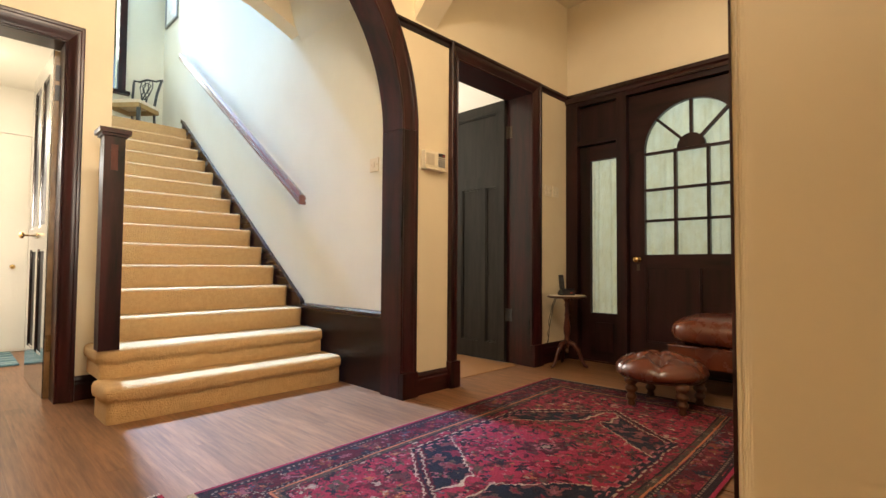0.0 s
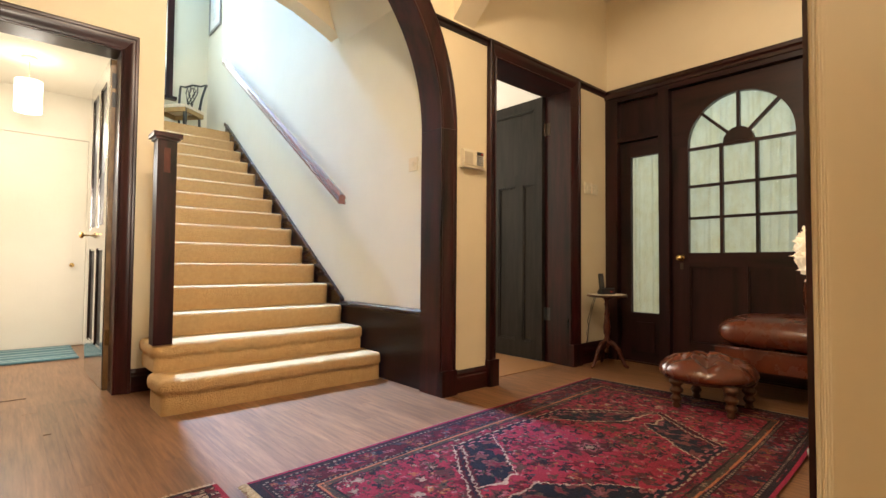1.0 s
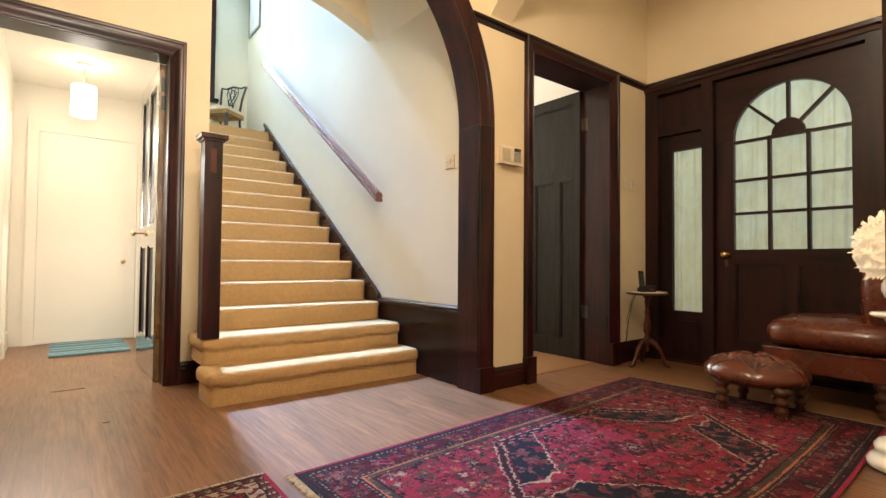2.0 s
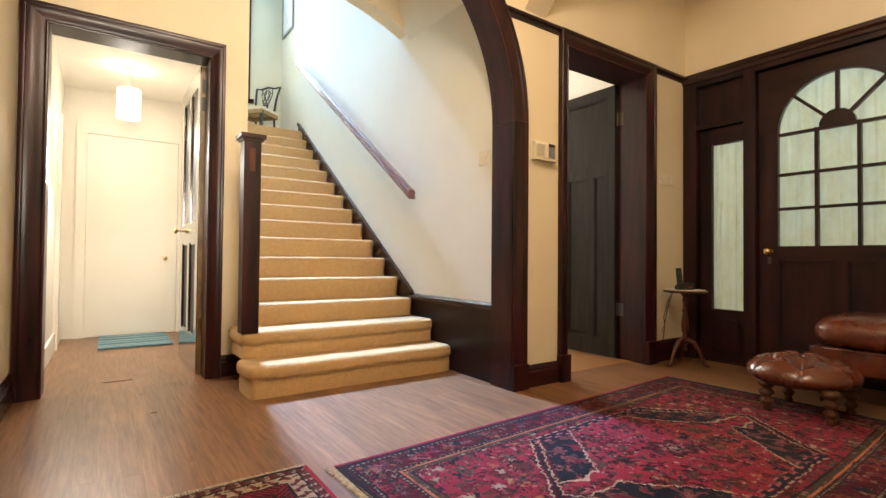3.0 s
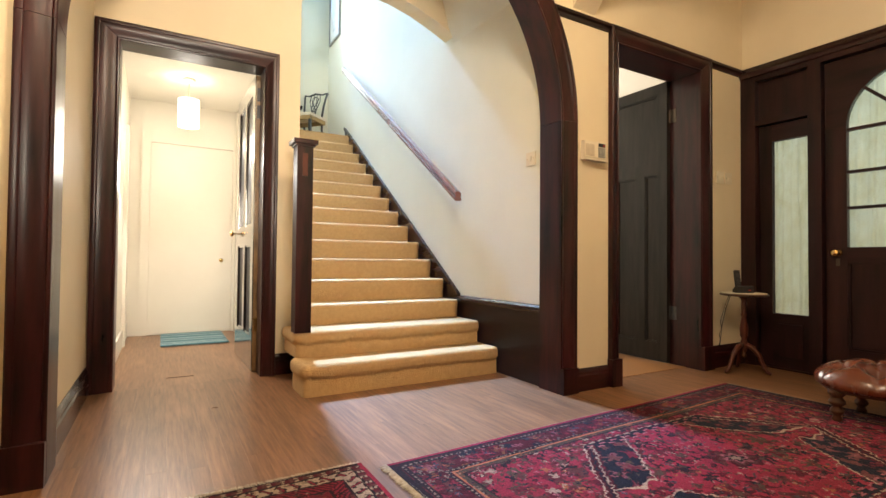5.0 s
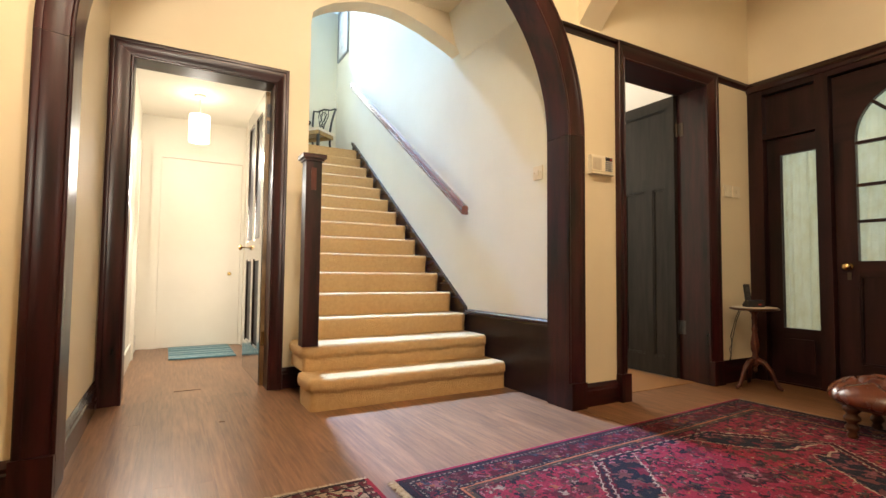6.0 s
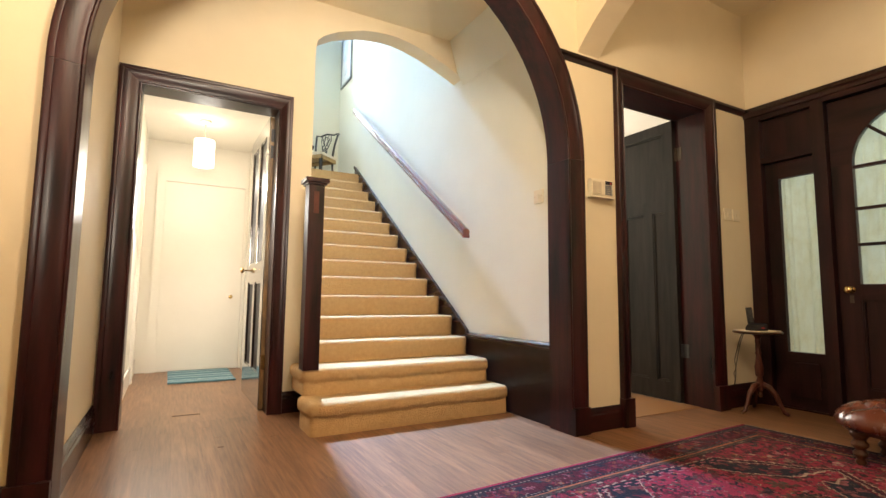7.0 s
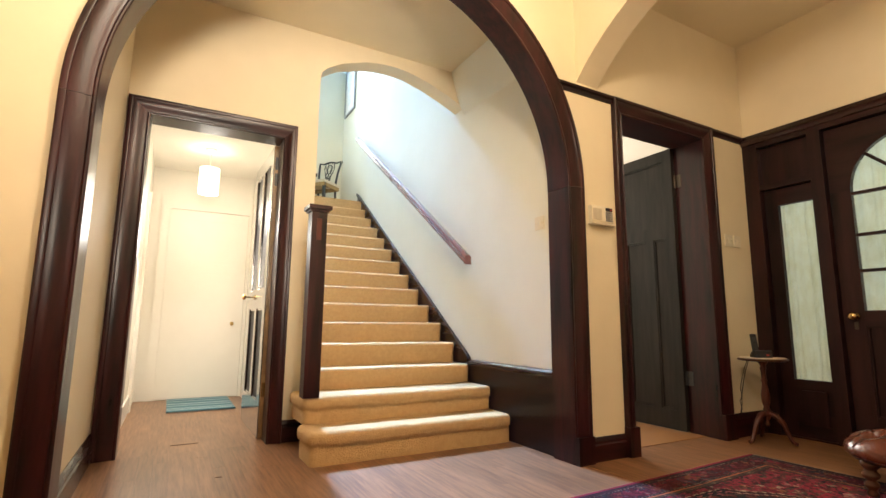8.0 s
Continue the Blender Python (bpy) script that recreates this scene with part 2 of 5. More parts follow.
def turned(profile, n=24, bm=None, cx=0.0, cy=0.0):
    """A lathe shape from (radius, z) pairs."""
    bm = bm or bmesh.new()
    rings = [[bm.verts.new((cx + r * math.cos(2 * math.pi * i / n), cy + r * math.sin(2 * math.pi * i / n), z)) for i in range(n)] for r, z in profile]
    for a, b in zip(rings, rings[1:]):
        for i in range(n):
            bm.faces.new((a[i], a[(i + 1) % n], b[(i + 1) % n], b[i]))
    bm.faces.new(rings[0])
    bm.faces.new(rings[-1])
    return bm


def tube(points, radius, n=8, bm=None, flat=1.0):
    """A round bar along points; radius may be a list."""
    bm = bm or bmesh.new()
    pts = [Vector(p) for p in points]
    rad = radius if isinstance(radius, (list, tuple)) else [radius] * len(pts)
    rings = []
    up = Vector((0, 0, 1))
    for i, p in enumerate(pts):
        d = (pts[min(i + 1, len(pts) - 1)] - pts[max(i - 1, 0)]).normalized()
        side = d.cross(up if abs(d.z) < 0.95 else Vector((0, 1, 0))).normalized()
        top = side.cross(d)
        rings.append([bm.verts.new(p + rad[i] * (math.cos(2 * math.pi * k / n) * side + flat * math.sin(2 * math.pi * k / n) * top)) for k in range(n)])
    for a, b in zip(rings, rings[1:]):
        for k in range(n):
            bm.faces.new((a[k], a[(k + 1) % n], b[(k + 1) % n], b[k]))
    bm.faces.new(rings[0])
    bm.faces.new(rings[-1])
    return bm


def wall(name, outline, axis, a, b, material, label=""):
    ob = mesh_ob(name, prism(outline, axis, a, b), material)
    return tagged(ob, label or "painted plaster wall", "wall", kind="structure")


# ---- structure ----
CX, R_IN, R_OUT, SPRING = -1.325, 1.28, 1.405, 1.75
CEIL_HALL, CEIL_VEST, CEIL_COR = 3.62, 3.36, 3.185
XF, YH = 2.055, 1.385

tagged(mesh_ob("floor", box(-5.0, 4.2, -6.0, 5.4, -0.12, -0.012), GAP), "sub-floor under brown wooden strip boards", "floor", kind="structure")
arc = [(CX + (R_IN + 0.02) * math.cos(a), SPRING + (R_IN + 0.02) * math.sin(a)) for a in np.linspace(math.pi, 0, 41)]
wall("wall_arch", [(-3.9, 0.0), (arc[0][0], 0.0)] + arc + [(arc[-1][0], 0.0), (0.15, 0.0), (0.15, CEIL_HALL), (-3.9, CEIL_HALL)], 'y', 0.0, 0.18, CREAM, "cream plaster wall with a round-headed archway")
wall("wall_pier", [(0.15, 0.0), (0.47, 0.0), (0.47, 2.38), (1.45, 2.38), (1.45, 0.0), (2.2, 0.0), (2.2, CEIL_HALL), (0.15, CEIL_HALL)], 'y', 0.0, 0.25, CREAM, "cream plaster wall with a doorway")
wall("wall_stair_side", [(0.18, 0.0), (5.4, 0.0), (5.4, 4.9), (9.2, 4.9), (9.2, 12.0), (0.18, 12.0)], 'x', 0.0, 0.14, STAIRW, "pale plaster wall beside the stairs")
wall("wall_corridor", [(0.18, 0.0), (1.385, 0.0), (1.385, 3.6), (0.18, 3.6)], 'x', -2.80, -2.64, CREAM, "cream plaster wall of the corridor")
# the wall with the passage door, and the flat arch over the stairs
AY0, AY1 = YH, YH + 0.17
seg = [(-1.36, 2.78), (-1.348, 2.862), (-1.30, 2.91), (-1.187, 2.978), (-0.976, 3.05), (-0.86, 3.07), (-0.753, 3.078), (-0.66, 3.076), (-0.565, 3.063), (-0.368, 3.012), (-0.163, 2.934), (-0.071, 2.893), (0.0, 2.86)]
wall("wall_passage", [(-2.80, 0.0), (-2.515, 0.0), (-2.515, 2.25), (-1.60, 2.25), (-1.60, 0.0), (-1.36, 0.0)] + seg + [(0.0, 3.6), (-2.80, 3.6)], 'y', AY0, AY1, CREAM, "cream plaster wall with a doorway and a flat stair arch")
wall("wall_stair_left", [(AY1, 0.0), (5.4, 0.0), (5.4, 4.9), (9.2, 4.9), (9.2, 12.0), (AY1, 12.0)], 'x', -1.50, -1.36, STAIRW, "pale plaster wall of the stairwell")
# unseen window head and wall tops are set so the high lamp's beam clears
wx0, wx1, wz0, wz1 = -1.22, -0.548, 3.175, 7.6
bm = box(-1.36, wx0, 5.25, 5.42, 2.3, 7.8)
add_box(bm, wx1, 0.0, 5.25, 5.42, 2.3, 5.02)
add_box(bm, wx0, wx1, 5.25, 5.42, 2.3, wz0)
add_box(bm, wx0, wx1, 5.25, 5.42, wz1, 7.8)
tagged(mesh_ob("wall_landing", bm, LANDW), "pale green-cream plaster end wall of the landing", "wall", kind="structure")
wall("wall_over_stair", [(-1.36, 3.6), (0.0, 3.6), (0.0, 12.0), (-1.36, 12.0)], 'y', AY0 + 0.05, AY1, STAIRW, "pale plaster wall above the stair arch")
# space above the landing is unseen, added to hold the high lamp
tagged(mesh_ob("ceiling_stairwell", box(-1.5, 0.14, 1.4, 9.3, 12.0, 12.1), CEIL), "white ceiling over the stairs and the unseen lamp space", "ceiling", kind="structure")
tagged(mesh_ob("floor_lamp_space", box(-1.36, 0.0, 5.42, 9.2, 4.82, 4.98), CEIL), "plain floor of the unseen lamp space", "floor", kind="structure")
wall("wall_gallery_end", [(-1.5, 4.9), (0.14, 4.9), (0.14, 12.0), (-1.5, 12.0)], 'y', 9.2, 9.3, STAIRW)
tagged(mesh_ob("ceiling_corridor", box(-2.8, 0.0, 0.18, YH, CEIL_COR, CEIL_COR + 0.1), CEIL), "cream corridor ceiling", "ceiling", kind="structure")
tagged(mesh_ob("ceiling_hall", box(-3.9, 0.07, -2.5, 0.0, CEIL_HALL, CEIL_HALL + 0.1), CEIL), "cream hall ceiling", "ceiling", kind="structure")
tagged(mesh_ob("ceiling_vestibule", box(0.27, 2.2, -2.5, 0.0, CEIL_VEST, CEIL_VEST + 0.1), CEIL), "cream vestibule ceiling", "ceiling", kind="structure")
cove = [(-0.001, 2.79), (-0.014, 2.82), (-0.038, 2.865), (-0.066, 2.92), (-0.098, 3.03), (-0.122, 3.12), (-0.140, 3.184), (-0.001, 3.184)]
cv = tagged(mesh_ob("coving", prism(cove, 'y', 0.19, YH - 0.001), STAIRW, smooth=True), "soft plaster cove of the corridor wall", "coving", kind="structure")
cv.data.set_sharp_from_angle(angle=radians(40))
# the cross arch between hall and vestibule
RS = 1.54
low = [(y, 2.515 + math.sqrt(RS * RS - (y + 1.125) ** 2) - math.sqrt(RS * RS - 1.125 ** 2)) for y in np.linspace(-2.25, 0.0, 25)]
wall("wall_cross_arch", low + [(0.0, CEIL_HALL), (-2.25, CEIL_HALL)], 'x', 0.07, 0.27, CREAM, "cream plaster cross arch of the hall")
# front wall over and beside the timber door screen
wall("wall_front", [(0.0, 2.44), (-1.70, 2.44), (-1.70, 0.0), (-2.5, 0.0), (-2.5, CEIL_HALL), (0.0, CEIL_HALL)], 'x', XF, XF + 0.16, CREAM, "cream plaster wall above the front door")
# wall with the opening in which the camera stands
bm = prism([(-1.42, 0.0), (2.2, 0.0), (2.2, CEIL_HALL), (-3.9, CEIL_HALL), (-3.9, 0.0), (-3.3, 0.0), (-3.3, 2.7), (-1.42, 2.7)], 'y', -2.62, -2.25)
bmesh.ops.bevel(bm, geom=[e for e in bm.edges if all(abs(v.co.x + 1.42) < 1e-4 for v in e.verts) and abs(e.verts[0].co.z - e.verts[1].co.z) > 1], offset=0.022, segments=10, affect='EDGES', profile=0.5)
south = tagged(mesh_ob("wall_south", bm, CREAM), "cream plaster wall with a wide opening", "wall", kind="structure")
for f in south.data.polygons:
    f.use_smooth = 0.05 < abs(f.normal.x) < 0.999 and abs(f.normal.z) < 0.01
wall("wall_west", [(-6.0, 0.0), (0.12, 0.0), (0.12, CEIL_HALL), (-6.0, CEIL_HALL)], 'x', -4.0, -3.9, CREAM)
wall("wall_room_back", [(-3.9, 0.0), (2.2, 0.0), (2.2, CEIL_HALL), (-3.9, CEIL_HALL)], 'y', -6.0, -5.9, CREAM)
wall("wall_room_east", [(-5.9, 0.0), (-2.62, 0.0), (-2.62, CEIL_HALL), (-5.9, CEIL_HALL)], 'x', 1.0, 1.1, CREAM)
tagged(mesh_ob("ceiling_room", box(-3.9, 1.0, -5.9, -2.62, CEIL_HALL, CEIL_HALL + 0.1), CEIL), "cream sitting room ceiling", "ceiling", kind="structure")
# the white passage behind the corridor door
PY = 3.87
wall("wall_passage_left", [(AY1, 0.0), (PY, 0.0), (PY, 2.6), (AY1, 2.6)], 'x', -2.72, -2.56, WHITEW, "white plaster wall of the passage")
wall("wall_passage_right", [(AY1, 0.0), (PY, 0.0), (PY, 2.6), (AY1, 2.6)], 'x', -1.47, -1.502 + 0.0, WHITEW, "white plaster wall of the passage")
wall("wall_passage_end", [(-2.72, 0.0), (-1.47, 0.0), (-1.47, 2.6), (-2.72, 2.6)], 'y', PY, PY + 0.1, WHITEW, "white plaster end wall of the passage")
tagged(mesh_ob("ceiling_passage", box(-2.72, -1.47, AY1, PY, 2.56, 2.64), WHITEW), "white passage ceiling", "ceiling", kind="structure")
# the room through the dark door
wall("wall_room_far", [(0.14, 0.0), (3.6, 0.0), (3.6, 2.9), (0.14, 2.9)], 'y', 3.3, 3.4, WHITEW, "white wall of the front room")
wall("wall_room_side", [(0.25, 0.0), (3.3, 0.0), (3.3, 2.9), (0.25, 2.9)], 'x', 3.5, 3.6, WHITEW, "white wall of the front room")
tagged(mesh_ob("ceiling_front_room", box(0.14, 3.6, 0.25, 3.4, 2.9, 3.0), WHITEW), "white front room ceiling", "ceiling", kind="structure")
tagged(mesh_ob("floor_front_room", box(0.2, 3.5, 0.115, 3.3, -0.012, 0.004), ROOMFLOOR), "golden wooden floor of the front room", "floor", kind="structure")


# ---- dark woodwork ----
def casing_profile(w, d):
    """Moulded architrave section as (across, out) pairs; across runs from the opening outwards."""
    ogee = [(w * (0.17 + 0.60 * k / 8), d * (0.52 + 0.50 * (0.5 - 0.5 * math.cos(math.pi * (k / 8) ** 0.8)))) for k in range(9)]
    return [(0, 0), (0, d * 0.50), (w * 0.03, d * 0.62), (w * 0.08, d * 0.66), (w * 0.12, d * 0.58), (w * 0.14, d * 0.46)] + ogee + [(w * 0.79, d * 1.14), (w * 0.83, d * 1.20), (w * 0.95, d * 1.20), (w, d * 1.08), (w, 0)]


def sweep(profile, path, bm=None):
    """path: (x, z, nx, nz) with the outward normal; profile across runs along the normal, out along -y."""
    bm = bm or bmesh.new()
    rings = [[bm.verts.new((x + nx * a, -o, z + nz * a)) for a, o in profile] for x, z, nx, nz in path]
    n = len(profile)
    for r, s in zip(rings, rings[1:]):
        for i in range(n):
            bm.faces.new((r[i], r[(i + 1) % n], s[(i + 1) % n], s[i]))
    bm.faces.new(rings[0])
    bm.faces.new(rings[-1])
    return bm


arch = thing("archway_trim", "dark mahogany moulded surround of a round archway", "arch trim", kind="structure")
prof = casing_profile(R_OUT - R_IN, 0.035)
lin = [(0.0, 0.004), (0.0, -0.185), (0.03, -0.185), (0.03, 0.004)]
angles = np.linspace(math.pi, 0, 61)
ring = [(CX + R_IN * math.cos(a), SPRING + R_IN * math.sin(a), math.cos(a), math.sin(a)) for a in angles]
for nm, pth in (("jamb", [(CX - R_IN, 0.16, -1, 0), (CX - R_IN, SPRING - 0.002, -1, 0)]), ("arch_head", ring), ("jamb", [(CX + R_IN, 0.16, 1, 0), (CX + R_IN, SPRING - 0.002, 1, 0)])):
    p = moulded(part(nm, sweep(prof, pth), WOOD, arch))
    moulded(part("lining", sweep(lin, [(x, z if z > 0.2 else 0.0, a, b) for x, z, a, b in pth]), WOOD, p))
for sx, x in ((-1, CX - R_IN), (1, CX + R_IN)):
    xa, xb = sorted((x + sx * 0.001, x + sx * 0.132))
    part("plinth", box(xa, xb, -0.046, -0.001, 0.0, 0.165), WOOD, arch, bevel=0.004)


def door_frame(name, label, x0, x1, head, wl, wr, wh, face, depth_back, outer_head, m_up=WOOD, m_across=WOODH, m_lining=WOOD):
    """Architrave round an opening in a wall facing -y: mitred strips, plinths, lining and stop."""
    th = thing(name, label, "door frame", kind="structure")
    d = 0.034
    def strip(nm, x, sx, w, ztop):
        pr = casing_profile(w, d)
        bm = bmesh.new()
        lo = [bm.verts.new((x + sx * a, face - o, 0.0)) for a, o in pr]
        hi = [bm.verts.new((x + sx * a, face - o, ztop + a * wh / w)) for a, o in pr]
        for i in range(len(pr)):
            bm.faces.new((lo[i], lo[(i + 1) % len(pr)], hi[(i + 1) % len(pr)], hi[i]))
        bm.faces.new(lo), bm.faces.new(hi)
        return moulded(part(nm, bm, m_up, th))
    strip("architrave", x0, -1, wl, head)
    strip("architrave", x1, 1, wr, head)
    pr = casing_profile(wh, d)
    bm = bmesh.new()
    lo = [bm.verts.new((x0 - a * wl / wh, face - o, head + a)) for a, o in pr]
    hi = [bm.verts.new((x1 + a * wr / wh, face - o, head + a)) for a, o in pr]
    for i in range(len(pr)):
        bm.faces.new((lo[i], lo[(i + 1) % len(pr)], hi[(i + 1) % len(pr)], hi[i]))
    bm.faces.new(lo), bm.faces.new(hi)
    moulded(part("head_architrave", bm, m_across, th))
    part("jamb_lining", box(x0 - 0.018, x0, face + 0.001, depth_back, 0.0, head), m_lining, th)
    part("jamb_lining", box(x1, x1 + 0.018, face + 0.001, depth_back, 0.0, head), m_lining, th)
    part("head_lining", box(x0 - 0.018, x1 + 0.018, face + 0.001, depth_back, head, head + 0.018), m_across, th)
    return th


frame_d = door_frame("door_frame_front_room", "dark mahogany door frame with moulded architrave", 0.49, 1.432, 2.362, 0.085, 0.128, 0.118, 0.0, 0.26, 2.48)
part("plinth", box(0.398, 0.492, -0.05, -0.002, 0.0, 0.185), WOOD, frame_d, bevel=0.004)
part("plinth", box(1.430, 1.568, -0.05, -0.002, 0.0, 0.185), WOOD, frame_d, bevel=0.004)
frame_h = door_frame("door_frame_passage", "dark mahogany door frame of the passage", -2.497, -1.618, 2.232, 0.135, 0.098, 0.112, YH, AY1, 2.342)


def skirting(x0, x1, y, h, label_parent=None, axis='x'):
    """Stepped skirting; along x with its face at y, or along y with its face at x=y."""
    pr = [(0, 0), (-0.022, 0), (-0.022, h * 0.68), (-0.016, h * 0.74), (-0.019, h * 0.84), (-0.010, h * 0.95), (-0.004, h), (0, h)]
    bm = bmesh.new()
    def at(p, w):
        return (w, y + p[0], p[1]) if axis == 'x' else (y - p[0], w, p[1])
    lo = [bm.verts.new(at(p, x0)) for p in pr]
    hi = [bm.verts.new(at(p, x1)) for p in pr]
    for i in range(len(pr)):
        bm.faces.new((lo[i], lo[(i + 1) % len(pr)], hi[(i + 1) % len(pr)], hi[i]))
    bm.faces.new(lo), bm.faces.new(hi)
    return tagged(mesh_ob("baseboard", bm, WOODH if axis == 'x' else WOODY), "dark mahogany skirting board", "skirting", kind="structure")


skirting(0.09, 0.397, 0.0, 0.145)
skirting(1.57, XF, 0.0, 0.175)
skirting(-3.9, -2.74, 0.0, 0.16)
skirting(-1.515, -1.36, YH, 0.15)
skirting(0.187, YH - 0.03, -2.64, 0.17, axis='y')
skirting(-1.40, 2.05, -2.25, 0.001 + 0.15)


def rail(x0, x1):
    pr = [(0.0, 2.428), (-0.014, 2.432), (-0.020, 2.45), (-0.034, 2.458), (-0.034, 2.478), (-0.012, 2.486), (0.0, 2.486)]
    return tagged(mesh_ob("picture_rail", prism(pr, 'x', x0, x1), WOODH), "dark mahogany picture rail", "trim", kind="structure")


rail(-0.115, 0.402)
rail(1.563, XF)

# casing of the near opening, on the hall side
tagged(mesh_ob("trim_near_opening", box(-1.362, -1.25, -2.249, -2.233, 0.0, 2.75), WOOD, bevel=0.002), "dark mahogany casing of the near opening", "trim", kind="structure")

# dado panel and stair string on the stair wall
DADO = thing("dado_panelling", "dark mahogany dado panel with a moulded cap", "panelling", kind="structure")
part("panel", box(-0.022, -0.001, 0.186, 1.26, 0.0, 0.50), WOODP, DADO)
part("cap", prism([(-0.001, 0.495), (-0.028, 0.495), (-0.028, 0.507), (-0.040, 0.515), (-0.040, 0.530), (-0.030, 0.542), (-0.001, 0.546)], 'y', 0.186, 1.255), WOODY, DADO)
SL = 0.170 / 0.245
sy0, sy1 = 1.255, 4.33
st = thing("stair_string", "dark mahogany wall string with a moulded top edge", "stair string", kind="structure")
def string_z(y):
    return 0.575 + (y - 1.255) * SL
part("board", prism([(sy0, 0.0), (sy1, string_z(sy1) - 0.45), (sy1, string_z(sy1) - 0.012), (sy0, string_z(sy0) - 0.012)], 'x', -0.026, -0.001), WOODY, st)
part("moulding", prism([(sy0, string_z(sy0) - 0.04), (sy1, string_z(sy1) - 0.04), (sy1, string_z(sy1)), (sy0, string_z(sy0))], 'x', -0.042, -0.0265), WOODY, st)


# ---- stairs ----
RISE, GOING = 0.170, 0.245
stairs = thing("staircase", "staircase covered in gold wool carpet", "staircase", kind="structure")


def carpet_step(name, x0, x1, yf, yb, z0, z1, seed, low=False):
    """One carpeted step. The two lowest have a thick soft nosing that wraps their open end, with a ragged tuck line."""
    ph = seed * 1.7
    r, over = (0.034, 0.018) if low else (0.026, 0.010)
    prof = [(0.0 + r, 0.0)] + [(r - r * math.sin(a), -r + r * math.cos(a)) for a in np.linspace(0.25, math.pi / 2, 6)]
    if low:
        prof += [(0.0, -0.055), (0.004, -0.075), (over, -0.083), (over + 0.003, -0.10)]
    prof += [(over, -(z1 - z0) * 0.62), (over, z0 - z1)]
    path = []
    if low:
        n_side, n_front = 24, 120
        ys = np.linspace(yb, yf + 0.05, n_side)
        path += [(x0, y, -1, 0) for y in ys]
        for a in np.linspace(math.pi, 1.5 * math.pi, 7)[1:-1]:
            path.append((x0 + 0.05 + 0.05 * math.cos(a), yf + 0.05 + 0.05 * math.sin(a), math.cos(a), math.sin(a)))
        path += [(x, yf, 0, -1) for x in np.linspace(x0 + 0.05, x1, n_front)]
    else:
        path += [(x, yf, 0, -1) for x in np.linspace(x0, x1, 40)]
    bm = bmesh.new()
    rings = []
    for i, (x, y, nx, ny) in enumerate(path):
        s_ = x + y * 1.3
        wob = 0.0020 * math.sin(13 * s_ + ph) + 0.0012 * math.sin(31 * s_ + 2 * ph)
        rag = 0.003 * math.sin(7 * s_ + ph) + 0.004 * math.sin(27 * s_ + 3 * ph + 2 * math.sin(5 * s_)) + 0.0035 * math.sin(63 * s_ + 5 * ph + 3 * math.sin(9 * s_)) + 0.002 * math.sin(131 * s_)
        row = []
        for k, (d, h) in enumerate(prof):
            tuck = rag if low and 7 <= k <= 10 else 0.0
            soft = wob if low and 0 < k < 9 else 0.4 * wob
            row.append(bm.verts.new((x - nx * (d - soft), y - ny * (d - soft), z1 + h + tuck)))
        rings.append(row)
    for a, b in zip(rings, rings[1:]):
        for k in range(len(prof) - 1):
            bm.faces.new((a[k], a[k + 1], b[k + 1], b[k]))
    back = [bm.verts.new((x1, yb, z1))] + ([] if low else [bm.verts.new((x0, yb, z1))])
    bm.faces.new([row[0] for row in rings] + back)
    end = rings[-1]
    bm.faces.new(end + [bm.verts.new((x1, yb, z0)), back[0]])
    return part(name, bm, CARPET, stairs, smooth=True)


TOPS = [0.195, 0.365] + [RISE * k for k in range(3, 16)]
NOSE = [0.645, 0.905] + [1.225 + GOING * (k - 3) for k in range(3, 16)]
for k in range(15):
    z0 = 0.0 if k == 0 else TOPS[k - 1]
    wide = k < 2
    carpet_step("tread", (-1.503 + 0.012 * k) if wide else -1.355, -0.045 if wide else -0.045, NOSE[k], NOSE[k + 1] + 0.04 if k < 14 else 5.2, z0 - (0.0 if k == 0 else 0.001), TOPS[k], k, wide)
part("landing", box(-1.355, -0.002, 4.15, 5.25, 2.35, 2.549 - 0.003), CARPET, stairs)

# ---- newel post ----
newel = thing("newel_post", "square dark mahogany newel post with a moulded cap", "newel post")
nx0, nx1, ny0, ny1 = -1.487, -1.382, 0.905, 1.01
bm = box(nx0, nx1, ny0, ny1, 0.36, 1.606)
part("post", bm, WOOD, newel, bevel=0.003)
# flat slot patches: lit red front and shaded black side put in the colour
for sgn, (a, b, c, d) in (("f", (-1.452, -1.417, ny0 - 0.001, ny0 + 0.006)), ("l", (nx0 - 0.001, nx0 + 0.006, 0.94, 0.975))):
    part("slot", box(a, b, c, d, 1.395, 1.545), REDWOOD if sgn == "f" else BLACK, newel, "flat patch coloured like a recessed slot")
bm = box(nx0 - 0.012, nx1 + 0.012, ny0 - 0.012, ny1 + 0.012, 1.592, 1.607)
add_box(bm, nx0 - 0.026, nx1 + 0.026, ny0 - 0.026, ny1 + 0.026, 1.607, 1.634)
part("cap", bm, WOOD, newel, bevel=0.005)

# ---- handrail ----
hr = thing("handrail", "red-brown mahogany handrail fixed to the wall", "handrail")
y0, z0, y1, z1 = 1.165, 1.345, 4.20, 3.43
sl = (z1 - z0) / (y1 - y0)
sec = [(-0.030, 0.0), (-0.034, 0.02), (-0.026, 0.034), (-0.034, 0.052), (-0.026, 0.074), (0.0, 0.082), (0.026, 0.074), (0.034, 0.052), (0.026, 0.034), (0.034, 0.02), (0.030, 0.0)]
bm = bmesh.new()
a = [bm.verts.new((-0.088 + x, y0, z0 + z)) for x, z in sec]
b = [bm.verts.new((-0.088 + x, y1, z1 + z)) for x, z in sec]
